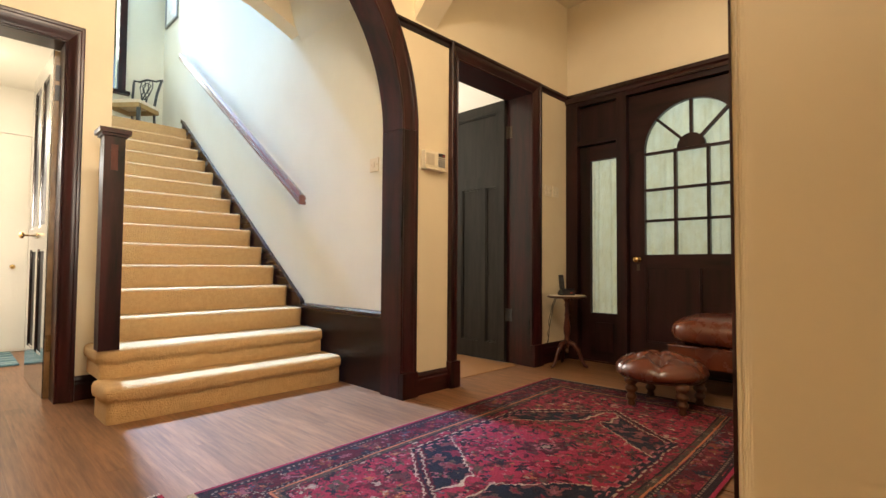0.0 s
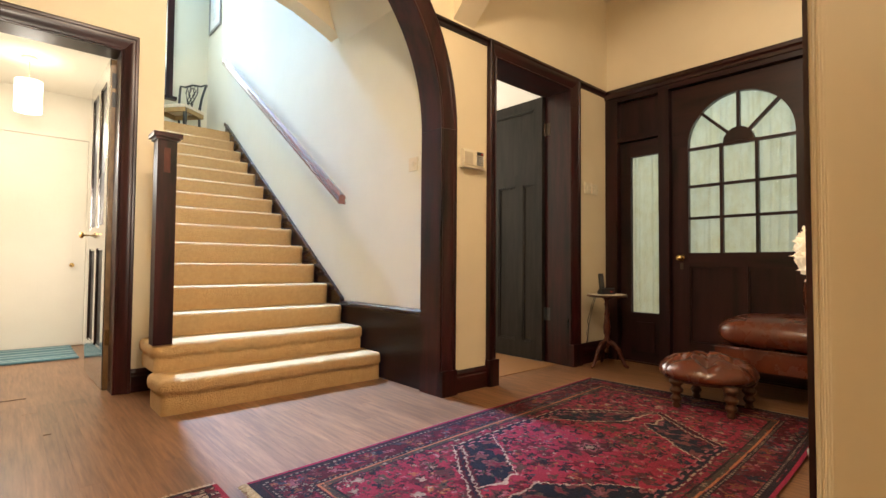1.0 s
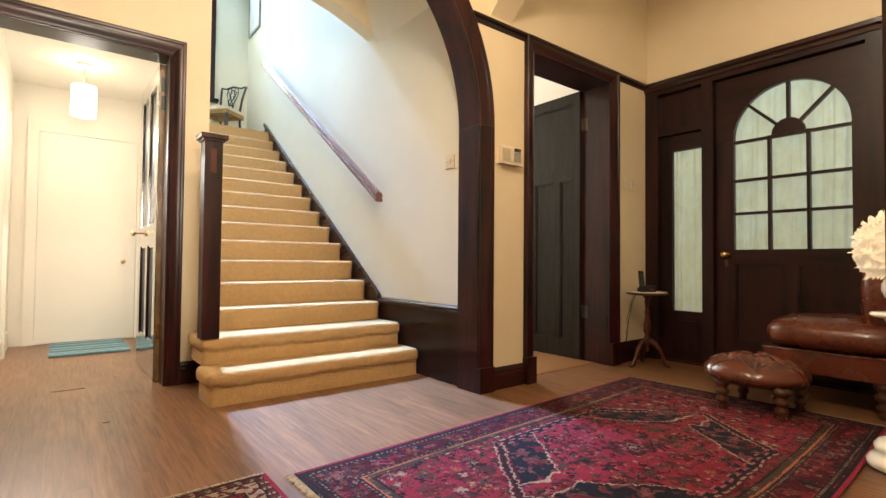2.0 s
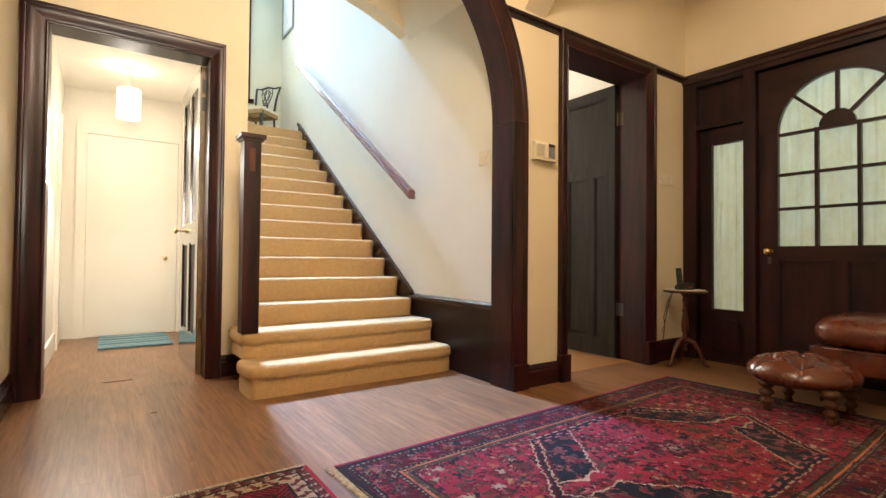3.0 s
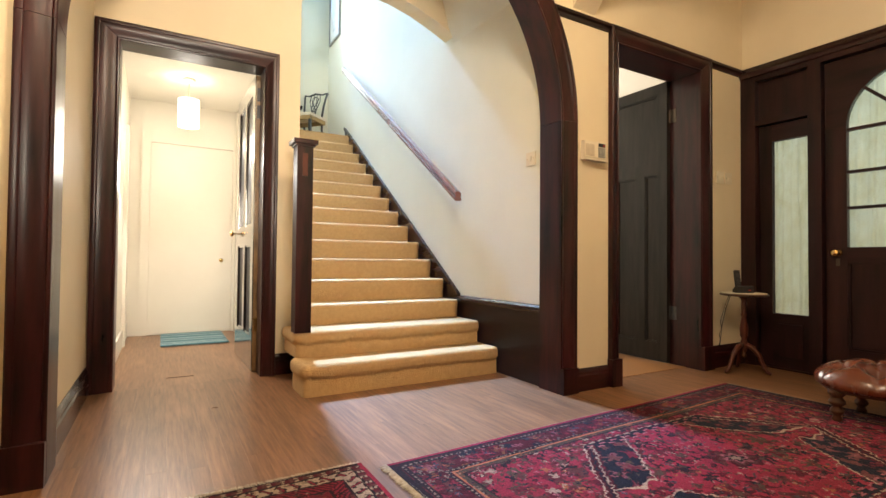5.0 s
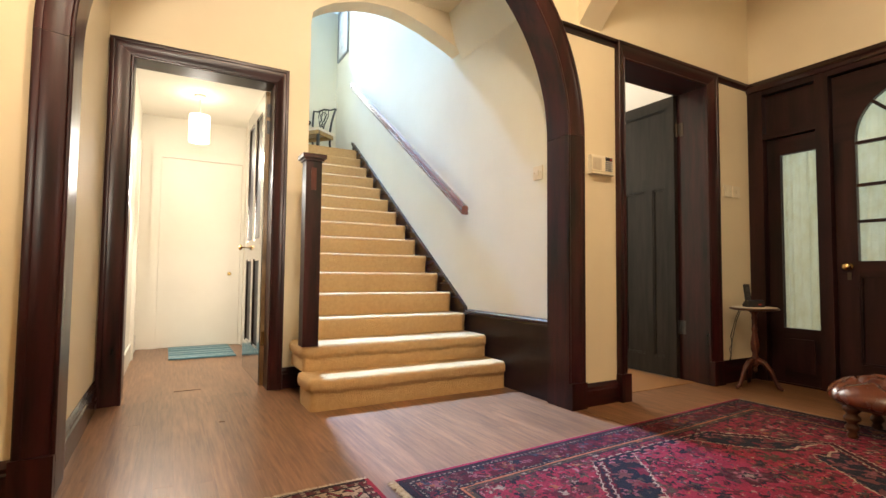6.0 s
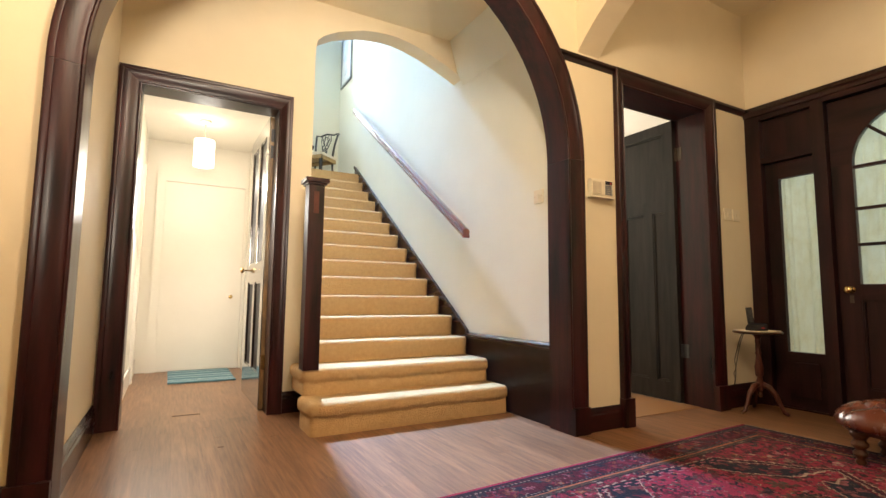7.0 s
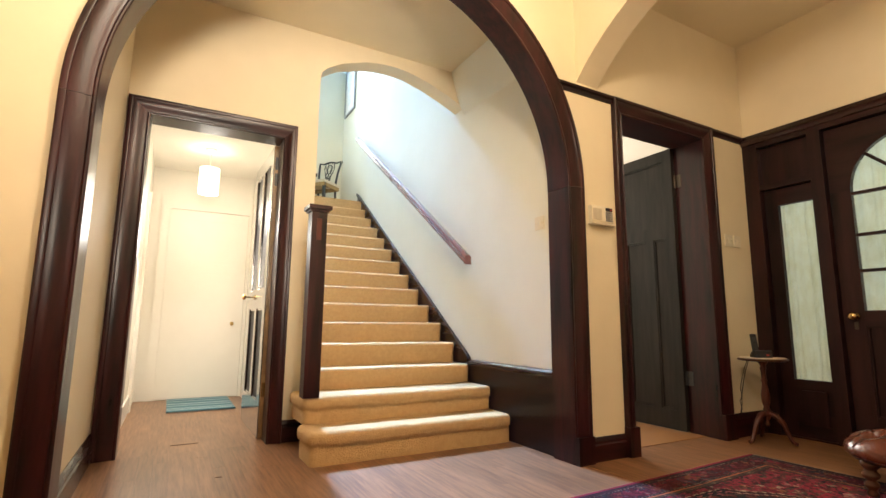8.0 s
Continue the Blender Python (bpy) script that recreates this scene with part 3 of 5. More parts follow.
for i in range(len(sec)):
    bm.faces.new((a[i], a[(i + 1) % len(sec)], b[(i + 1) % len(sec)], b[i]))
bm.faces.new(a), bm.faces.new(b)
part("rail", bm, RAILW, hr)
for y in (1.6, 2.7, 3.8):
    z = z0 + (y - y0) * sl
    part("bracket", tube([(-0.002, y, z - 0.04), (-0.05, y, z - 0.04), (-0.085, y, z - 0.012), (-0.088, y, z + 0.004)], 0.008), BRASS, hr)

# ---- stair window ----
win = thing("window_1", "tall stair window with a dark stained frame", "window", kind="structure")
part("window_frame", box(wx1 - 0.002, wx1 + 0.085, 5.215, 5.30, wz0, wz1 + 0.05), WOOD, win, bevel=0.004)
part("window_frame", box(wx0 - 0.055, wx0 + 0.03, 5.215, 5.30, wz0, wz1 + 0.05), WOOD, win, bevel=0.004)
part("window_frame", box(wx0, wx1, 5.25, 5.30, 4.55, 4.62), WOODH, win)
part("window_sill", box(wx0 - 0.06, wx1 + 0.13, 5.16, 5.30, wz0 - 0.045, wz0 - 0.002), WOODH, win, bevel=0.006)
pane = part("pane", box(wx0 + 0.02, wx1, 5.268, 5.274, wz0, wz1), GLASS, win)
pane.visible_shadow = False

# ---- front door screen ----
scr = thing("door_screen", "dark mahogany timber screen round the front door", "door screen", kind="structure")
F0 = XF - 0.030
part("corner_post", box(F0, XF + 0.10, -0.118, -0.001, 0.0, 2.44), FDOOR, scr, bevel=0.004)
part("door_post", box(F0, XF + 0.10, -0.588, -0.500, 0.0, 2.44), FDOOR, scr, bevel=0.004)
part("door_post", box(F0, XF + 0.10, -1.70, -1.562, 0.0, 2.44), FDOOR, scr, bevel=0.004)
part("upper_panel", box(XF + 0.030, XF + 0.06, -0.500, -0.118, 2.015, 2.36), FDOOR, scr)
part("transom", box(F0 + 0.004, XF + 0.10, -0.500, -0.118, 1.985, 2.03), FDOORY, scr, bevel=0.004)
part("head_beam", box(F0, XF + 0.10, -1.562, -0.588, 2.362, 2.44), FDOORY, scr)
part("head_beam", box(F0 + 0.003, XF + 0.10, -0.500, -0.118, 2.362, 2.44), FDOORY, scr)
part("cornice", prism([(F0, 2.40), (F0 - 0.012, 2.405), (F0 - 0.018, 2.43), (F0 - 0.036, 2.445), (F0 - 0.036, 2.475), (F0 - 0.01, 2.486), (XF - 0.001, 2.486), (XF - 0.001, 2.40)], 'y', -1.72, -0.0), WOODY, scr)
# sidelight sash
sl0, sl1 = -0.487, -0.130
part("sash_stile", box(XF + 0.02, XF + 0.062, -0.225, sl1 + 0.004, 0.0, 1.977), FDOOR, scr, bevel=0.004)
part("sash_stile", box(XF + 0.02, XF + 0.062, sl0 - 0.006, -0.484, 0.0, 1.977), FDOOR, scr)
part("sash_rail", box(XF + 0.02, XF + 0.062, -0.484, -0.225, 1.84, 1.977), FDOORY, scr)
part("sash_rail", box(XF + 0.02, XF + 0.062, -0.484, -0.225, 0.0, 0.440), FDOORY, scr)
part("sash_panel", box(XF + 0.012, XF + 0.02, -0.44, -0.27, 0.10, 0.36), FDOOR, scr, bevel=0.006)
pane = part("pane", box(XF + 0.040, XF + 0.046, -0.484, -0.225, 0.440, 1.84), GLASS, scr, "obscure glass pane")
pane.visible_shadow = False

door1 = thing("door_1", "dark mahogany front door with an arched glazed top", "door", kind="structure")
DX0, DX1 = XF + 0.016, XF + 0.062
DC, DR, DS, DB = -1.102, 0.374, 1.852, 0.966
dl, dr, dt = -0.596, -1.556, 2.352
arcp = [(DC + DR * math.cos(a), DS + DR * math.sin(a)) for a in np.linspace(0, math.pi, 33)]
bm = bmesh.new()
add_box(bm, DX0, DX1, dr, DC - DR, 0.0, DS)
add_box(bm, DX0, DX1, DC + DR, dl, 0.0, DS)
part("stile", bm, FDOOR, door1)
part("head", prism([(dl, DS), (dl, dt), (dr, dt), (dr, DS)] + arcp[::-1], 'x', DX0, DX1), FDOORY, door1)
part("lock_rail", box(DX0 + 0.001, DX1, DC - DR, DC + DR, 0.856, DB), FDOORY, door1)
part("bottom_rail", box(DX0 + 0.001, DX1, DC - DR, DC + DR, 0.0, 0.225), FDOORY, door1)
part("muntin", box(DX0 + 0.001, DX1, -1.155, -1.052, 0.225, 0.856), FDOOR, door1)
for a, b in ((-1.052, DC + DR), (DC - DR, -1.155)):
    bm = box(DX0 + 0.020, DX1 - 0.01, a, b, 0.225, 0.856)
    part("panel", bm, FDOOR, door1)
    for e in ((a, b, 0.842, 0.856), (a, b, 0.225, 0.239), (a, a + 0.014, 0.239, 0.842), (b - 0.014, b, 0.239, 0.842)):
        part("panel_moulding", box(DX0 + 0.005, DX0 + 0.0159, *e), FDOOR, door1)
BW = 0.011
for y in (-0.977, -1.226):
    part("glazing_bar", box(DX0 + 0.004, DX1 - 0.004, y - BW, y + BW, DB, DS - 0.012), FDOOR, door1)
for z in (1.252, 1.515, 1.826):
    part("glazing_bar", box(DX0 + 0.006, DX1 - 0.006, DC - DR, DC + DR, z - BW, z + BW), FDOOR, door1)
hub = [(DC + 0.108 * math.cos(a), 1.837 + 0.112 * math.sin(a)) for a in np.linspace(0, math.pi, 17)]
part("sunburst_hub", prism(hub, 'x', DX0 + 0.002, DX1 - 0.002), FDOOR, door1)
for ang in (45, 90, 135):
    c, s = math.cos(math.radians(ang)), math.sin(math.radians(ang))
    p = [(DC + c * r - s * w, 1.84 + s * r + c * w) for r, w in ((0.10, -BW), (0.385, -BW), (0.385, BW), (0.10, BW))]
    part("glazing_bar", prism(p, 'x', DX0 + 0.005, DX1 - 0.005), FDOOR, door1)
ys = [DC + DR, -0.977, -1.226, DC - DR]
zs = [DB, 1.252, 1.515, 1.826]
for i in range(3):
    for j in range(3):
        pane = part("pane", box(DX0 + 0.020, DX0 + 0.025, ys[i + 1] + 0.004, ys[i] - 0.004, zs[j] + 0.004, zs[j + 1] - 0.004), GLASS, door1)
        pane.visible_shadow = False
for a0, a1 in ((2, 44), (46, 89), (91, 134), (136, 178)):
    p = [(DC + 0.11 * math.cos(radians(a)), 1.838 + 0.11 * math.sin(radians(a))) for a in (a0, a1)]
    p += [(DC + 0.376 * math.cos(radians(a)), 1.845 + 0.376 * math.sin(radians(a))) for a in np.linspace(a1, a0, 8)]
    pane = part("fan_pane", prism(p, 'x', DX0 + 0.020, DX0 + 0.025), GLASS, door1)
    pane.visible_shadow = False
knob = part("door_knob", turned([(0.006, 0), (0.026, 0.001), (0.026, 0.006), (0.010, 0.010), (0.009, 0.03), (0.018, 0.036), (0.028, 0.048), (0.028, 0.058), (0.018, 0.068), (0.004, 0.071)], 20), BRASS, door1, "polished brass knob", smooth=True)
knob.matrix_basis = pose(DX0, -0.672, 0.925, 0, -90, 0)
# strips added behind the door and sash gaps to block outside light
for a, b, c, d in ((-0.62, -0.57, 0.0, 2.40), (-1.59, -1.53, 0.0, 2.40), (-1.53, -0.62, 2.335, 2.40)):
    part("door_stop", box(DX1 + 0.001, DX1 + 0.022, a, b, c, d), FDOOR, scr)
for a, b, c, d in ((-0.52, -0.478, 0.0, 2.0), (-0.145, -0.105, 0.0, 2.0), (-0.478, -0.145, 1.955, 2.0)):
    part("sash_stop", box(XF + 0.063, XF + 0.080, a, b, c, d), FDOOR, scr)
# added strip, keeps outside light from leaking under the door
part("threshold", box(XF - 0.004, XF + 0.12, -1.70, -0.002, -0.0119, 0.010), FDOORY, scr, "dark timber strip added to close the gap under the door")
part("escutcheon", box(DX0 - 0.004, DX0, -0.684, -0.660, 0.83, 0.885), HINGE, door1, bevel=0.003)

# net curtains behind the glass
def curtain(name, y0, y1, z0, z1, x, folds, label):
    bm = bmesh.new()
    n = folds * 10
    rnd = random.Random(folds)
    bumps = [(rnd.random(), rnd.uniform(0.003, 0.008) * rnd.choice((-1, 1)), rnd.uniform(0.010, 0.028)) for _ in range(folds * 4)]
    rows = []
    for j in range(11):
        v = j / 10
        rows.append([bm.verts.new((x + sum(h * math.exp(-((i / n - c - 0.012 * math.sin(4 * v + 9 * c)) / w) ** 2) for c, h, w in bumps), y0 + (y1 - y0) * i / n, z0 + (z1 - z0) * v)) for i in range(n + 1)])
    for r, s in zip(rows, rows[1:]):
        for i in range(n):
            bm.faces.new((r[i], r[i + 1], s[i + 1], s[i]))
    return tagged(mesh_ob(name, bm, CURTAIN, smooth=True), label, "curtain")
curtain("net_curtain", -0.50, -0.20, 0.42, 1.88, XF + 0.115, 9, "pale gathered net curtain behind the sidelight")
curtain("net_curtain", -1.52, -0.69, 0.94, 2.26, XF + 0.125, 14, "pale gathered net curtain behind the front door glass")
tagged(mesh_ob("backdrop", box(3.9, 3.95, -4.0, 2.0, -0.1, 4.5), OUTSIDE), "bright daylight outside the front door", "backdrop", kind="structure")
tagged(mesh_ob("porch_floor", box(2.2, 4.2, -4.0, 2.0, -0.05, -0.005), ROOMFLOOR), "pale porch floor outside", "floor", kind="structure")

# ---- dark door leaf to the front room, open ----
def panel_leaf(name, label, width, height, m_frame, m_panel, panels, edge=None, thick=0.042):
    """Leaf in its own axes: hinge at the origin, leaf along +x, face looking -y. panels: x0, x1, z0, z1."""
    th = thing(name, label, "door", kind="structure")
    xs = sorted({0.0, width, *[p[0] for p in panels], *[p[1] for p in panels]})
    zs_ = sorted({0.006, height, *[p[2] for p in panels], *[p[3] for p in panels]})
    bm = bmesh.new()
    for i in range(len(xs) - 1):
        for j in range(len(zs_) - 1):
            cx, cz = (xs[i] + xs[i + 1]) / 2, (zs_[j] + zs_[j + 1]) / 2
            if not any(p[0] < cx < p[1] and p[2] < cz < p[3] for p in panels):
                add_box(bm, xs[i], xs[i + 1], 0.0, thick, zs_[j], zs_[j + 1])
    bmesh.ops.remove_doubles(bm, verts=bm.verts, dist=0.0005)
    seen = {}
    for f in list(bm.faces):
        key = tuple(round(c, 4) for c in f.calc_center_median())
        seen.setdefault(key, []).append(f)
    bmesh.ops.delete(bm, geom=[f for fs in seen.values() if len(fs) > 1 for f in fs], context='FACES')
    part("leaf_frame", bm, m_frame, th)
    for p in panels:
        part("panel", box(p[0], p[1], 0.016, thick - 0.016, p[2], p[3]), m_panel, th)
        for e in ((p[0], p[1], p[2], p[2] + 0.014), (p[0], p[1], p[3] - 0.014, p[3]), (p[0], p[0] + 0.014, p[2] + 0.014, p[3] - 0.014), (p[1] - 0.014, p[1], p[2] + 0.014, p[3] - 0.014)):
            bm2 = box(e[0], e[1], 0.006, 0.0159, e[2], e[3])
            add_box(bm2, e[0], e[1], thick - 0.0159, thick - 0.006, e[2], e[3])
            part("panel_moulding", bm2, m_frame, th)
    return th


leaf_d = panel_leaf("door_2", "dark stained panelled door standing open", 0.90, 2.352, DOORD, DOORD, [(0.09, 0.81, 1.67, 2.26), (0.09, 0.215, 0.16, 1.58), (0.295, 0.51, 0.16, 1.58), (0.59, 0.81, 0.16, 1.58)])
leaf_d.matrix_world = pose(1.4312, 0.250, 0.006, 0, 0, 90)
# lower hinge is a dark copy of the upper, its dimness put into the colour
for z in (0.42, 2.06):
    h = part("hinge", box(-0.06, -0.003, 0.0005, 0.004, z - 0.055, z + 0.055), HINGE if z > 1 else KEYG, leaf_d, "worn metal butt hinge")
    part("knuckle", turned([(0.008, z - 0.055), (0.008, z + 0.055)], 10, cx=-0.004, cy=0.010), HINGE if z > 1 else KEYG, h)

# ---- passage door leaf, open into the passage ----
# panels are black, the dark reflections in their recesses put into the colour
leaf_h = panel_leaf("door_3", "polished dark mahogany panelled door standing open", 0.82, 2.225, POLISH, BLACK, [(0.10, 0.37, 1.10, 2.10), (0.45, 0.72, 1.10, 2.10), (0.10, 0.37, 0.26, 0.95), (0.45, 0.72, 0.26, 0.95)])
leaf_h.matrix_world = pose(-1.612, 1.545, 0.0, 0, 0, 90.9)
part("leaf_edge", box(-0.003, 0.0, 0.006, 0.036, 0.006, 2.225), LEAFEDGE, leaf_h, "varnished tan edge")
ha = part("door_handle", tube([(0.765, 0.043, 1.06), (0.765, 0.078, 1.06)], 0.007), BRASS, leaf_h, "brass knob handle")
part("knob", turned([(0.006, 0), (0.022, 0.006), (0.026, 0.018), (0.018, 0.03), (0.004, 0.033)], 16), BRASS, ha, smooth=True).matrix_basis = pose(0.765, 0.072, 1.06, -90, 0, 0)
for z in (0.35, 1.95, 2.08):
    part("hinge", box(-0.012, -0.003, -0.004, 0.03, z - 0.05, z + 0.05), BLACK if z > 1.5 else BRASS, leaf_h)

# ---- end door of the passage ----
door4 = thing("door_4", "white painted panelled door closed at the passage end", "door", kind="structure")
part("leaf", box(-2.36, -1.535, PY - 0.018, PY - 0.001, 0.008, 2.10), WHITEW, door4)
for x0, x1, z0, z1 in ((-2.27, -1.99, 0.22, 1.40), (-1.91, -1.63, 0.22, 1.40), (-2.27, -1.63, 1.52, 2.0)):
    bm = bmesh.new()
    for e in ((x0, x1, z0, z0 + 0.012), (x0, x1, z1 - 0.012, z1), (x0, x0 + 0.012, z0 + 0.0121, z1 - 0.0121), (x1 - 0.012, x1, z0 + 0.0121, z1 - 0.0121)):
        add_box(bm, e[0], e[1], PY - 0.0205, PY - 0.0185, e[2], e[3])
    part("panel_moulding", bm, WHITEW, door4)
part("rim_lock", box(-1.67, -1.585, PY - 0.030, PY - 0.019, 0.795, 0.845), WHITEW, door4, "painted rim lock", bevel=0.003)
part("door_knob", turned([(0.006, 0), (0.020, 0.004), (0.022, 0.014), (0.012, 0.024), (0.003, 0.026)], 16), BRASS, door4, "small brass knob", smooth=True).matrix_basis = pose(-1.645, PY - 0.0305, 0.82, 90, 0, 0)
part("frame", box(-2.45, -2.362, PY - 0.03, PY - 0.001, 0.0, 2.19), WHITEW, door4)
part("frame", box(-1.533, -1.474, PY - 0.03, PY - 0.001, 0.0, 2.19), WHITEW, door4)
part("frame", box(-2.362, -1.533, PY - 0.03, PY - 0.001, 2.104, 2.19), WHITEW, door4)
tagged(mesh_ob("baseboard", box(-2.56, -2.545, AY1, PY - 0.03, 0.0, 0.16), WHITEW), "white painted skirting board", "skirting", kind="structure")
part("side_frame", box(-2.56, -2.53, 3.15, 3.25, 0.0, 2.1), WHITEW, door4)

# ---- pendant in the passage ----
pend = thing("pendant_lamp", "lit white drum pendant lamp in the passage", "lamp")
PX, PYL = -2.042, 2.93
bm = bmesh.new()
SHADE = [(0.084, 2.10), (0.092, 2.10), (0.094, 2.16), (0.091, 2.23), (0.094, 2.30), (0.092, 2.36), (0.084, 2.36), (0.085, 2.23)]
loops = [[bm.verts.new((PX + q * math.cos(2 * math.pi * i / 36), PYL + q * math.sin(2 * math.pi * i / 36), z)) for i in range(36)] for q, z in SHADE]
for a, b in zip(loops, loops[1:] + loops[:1]):
    for i in range(36):
        bm.faces.new((a[i], a[(i + 1) % 36], b[(i + 1) % 36], b[i]))
part("shade", bm, BULB, pend, "glowing open drum shade", smooth=True)
part("cord", tube([(PX, PYL, 2.20), (PX, PYL, 2.535)], 0.004, 6), PLASTIC, pend)
part("ceiling_rose", turned([(0.055, 2.559), (0.055, 2.545), (0.035, 2.535), (0.012, 2.528)], 24, cx=PX, cy=PYL), WHITEW, pend, "small white ceiling rose", smooth=True)

# ---- striped mat ----
mt = thing("door_mat", "teal striped woven mat on the passage floor", "mat")
edges = [2.98, 3.06, 3.09, 3.14, 3.17, 3.30, 3.33, 3.42, 3.46, 3.60, 3.63, 3.74, 3.78, 3.83]
for i, (a, b) in enumerate(zip(edges, edges[1:])):
    part("stripe", box(-2.235, -1.64, a, b, 0.0045, 0.0125), MAT_PALE if i % 2 else MAT_TEAL, mt)


# ---- small fixtures on the walls ----
def switch_plate(x, z, size, rocker=True):
    th = thing("light_switch", "square cream plastic light switch on the wall", "light switch", "wall switches")
    part("plate", box(x - size / 2, x + size / 2, -0.010, -0.001, z - size / 2, z + size / 2), PLASTIC, th, bevel=0.003)
    part("rocker", box(x - 0.010, x + 0.010, -0.015, -0.0105, z - 0.018, z + 0.018), PLASTIC, th, bevel=0.002)
    for s in (-1, 1):
        part("screw", turned([(0.003, 0), (0.003, 0.001)], 8), BRASS, th).matrix_basis = pose(x + s * size * 0.36, -0.0105, z, 90, 0, 0)
    return th


switch_plate(1.712, 1.545, 0.095)
switch_plate(1.830, 1.545, 0.095)
sw = switch_plate(0.0, 0.0, 0.095)
sw.matrix_world = pose(0.0, 0.325, 1.563, 0, 0, -90)
sw["label"] = "square cream switch on the stair wall"

alarm = thing("alarm_panel", "cream alarm keypad with a small red display", "alarm panel")
part("housing", prism([(-0.001, 1.527), (-0.026, 1.527), (-0.036, 1.538), (-0.036, 1.63), (-0.028, 1.645), (-0.001, 1.645)], 'x', 0.145, 0.342), PLASTIC, alarm, bevel=0.003)
part("flap", box(0.153, 0.228, -0.041, -0.0365, 1.545, 1.622), FLAP, alarm, bevel=0.002)
part("ledge", box(0.138, 0.348, -0.048, -0.001, 1.517, 1.5265), PLASTIC, alarm, bevel=0.003)
part("display", box(0.270, 0.334, -0.038, -0.0362, 1.612, 1.636), BLACK, alarm, "small dark display")
part("indicator", box(0.312, 0.326, -0.039, -0.0381, 1.618, 1.630), REDLED, alarm, "red indicator")
for i in range(3):
    for j in range(5):
        part("key", box(0.268 + 0.023 * i, 0.286 + 0.023 * i, -0.040, -0.0362, 1.542 + 0.0135 * j, 1.552 + 0.0135 * j), FRAMEG, alarm)

pic = thing("picture_frame", "silver framed print hanging on the stair wall", "picture")
py0, py1, pz0, pz1 = 4.66, 5.16, 4.17, 4.98
part("frame", box(-0.026, -0.002, py0, py1, pz0, pz0 + 0.03), FRAMEG, pic)
part("frame", box(-0.026, -0.002, py0, py1, pz1 - 0.03, pz1), FRAMEG, pic)
part("frame", box(-0.026, -0.002, py0, py0 + 0.03, pz0 + 0.03, pz1 - 0.03), FRAMEG, pic)
part("frame", box(-0.026, -0.002, py1 - 0.03, py1, pz0 + 0.03, pz1 - 0.03), FRAMEG, pic)
part("mount", box(-0.014, -0.003, py0 + 0.03, py1 - 0.03, pz0 + 0.03, pz1 - 0.03), PAPER, pic)
part("print", box(-0.016, -0.0145, py0 + 0.14, py1 - 0.14, pz0 + 0.16, pz1 - 0.16), INK, pic)

# ---- chair on the landing ----
def dining_chair():
    th = thing("side_chair", "carved dark side chair with a pale drop-in seat", "chair")
    for sx in (-1, 1):
        part("front_leg", box(sx * 0.22 - 0.02, sx * 0.22 + 0.02, -0.22, -0.18, 0.0, 0.40), CHAIRW, th, bevel=0.004)
        part("back_post", tube([(sx * 0.16, 0.26, 0.0), (sx * 0.17, 0.20, 0.25), (sx * 0.175, 0.19, 0.45), (sx * 0.19, 0.22, 0.65), (sx * 0.215, 0.27, 0.84), (sx * 0.225, 0.285, 0.88)], [0.018, 0.018, 0.019, 0.017, 0.017, 0.013]), CHAIRW, th, smooth=True)
    bm = box(-0.24, 0.24, -0.225, -0.195, 0.31, 0.372)
    add_box(bm, -0.24, -0.215, -0.194, 0.2, 0.31, 0.372)
    add_box(bm, 0.215, 0.24, -0.194, 0.2, 0.31, 0.372)
    add_box(bm, -0.214, 0.214, 0.175, 0.2, 0.31, 0.372)
    part("seat_rail", bm, TAPE, th, "tan covered seat rail")
    bm = bmesh.new()
    rows = []
    for j in range(9):
        v = j / 8
        rows.append([bm.verts.new((-0.235 + 0.47 * i / 8, -0.225 + 0.425 * v, 0.406 + 0.055 * (1 - (2 * i / 8 - 1) ** 4) * (1 - (2 * v - 1) ** 4))) for i in range(9)])
    for r, s in zip(rows, rows[1:]):
        for i in range(8):
            bm.faces.new((r[i], r[i + 1], s[i + 1], s[i]))
    bmesh.ops.solidify(bm, geom=bm.faces, thickness=0.01)
    part("seat", bm, SEATF, th, "pale upholstered seat", smooth=True)
    part("seat_cover", box(-0.247, 0.247, -0.235, 0.208, 0.373, 0.415), SEATF, th, "pale fitted seat cover", bevel=0.010)
    crest = [(-0.24, 0.285, 0.845), (-0.20, 0.28, 0.872), (-0.13, 0.275, 0.852), (-0.06, 0.272, 0.868), (0.0, 0.272, 0.880), (0.06, 0.272, 0.868), (0.13, 0.275, 0.852), (0.20, 0.28, 0.872), (0.24, 0.285, 0.845)]
    part("crest_rail", tube(crest, [0.010, 0.016, 0.017, 0.019, 0.021, 0.019, 0.017, 0.016, 0.010], flat=0.7), CHAIRW, th, smooth=True)
    back = lambda z: 0.19 + 0.08 * (z - 0.45) / 0.42
    for sx in (-1, 1):
        for pts in ([(0.045, 0.47), (0.04, 0.55), (0.07, 0.66), (0.10, 0.75), (0.085, 0.85)], [(0.015, 0.47), (0.03, 0.56), (0.0, 0.64), (0.05, 0.72), (0.02, 0.79), (0.04, 0.86)], [(0.0, 0.56), (0.06, 0.63), (0.02, 0.70), (0.07, 0.78), (0.0, 0.83)]):
            part("splat_scroll", tube([(sx * x, back(z), z) for x, z in pts], 0.0085, 6), CHAIRW, th, smooth=True)
    part("splat_shoe", box(-0.07, 0.07, 0.175, 0.205, 0.43, 0.475), CHAIRW, th)
    return th


chair = dining_chair()
chair.matrix_world = pose(-0.44, 4.86, 2.55, 0, 0, -50) @ Matrix.Scale(0.90, 4)

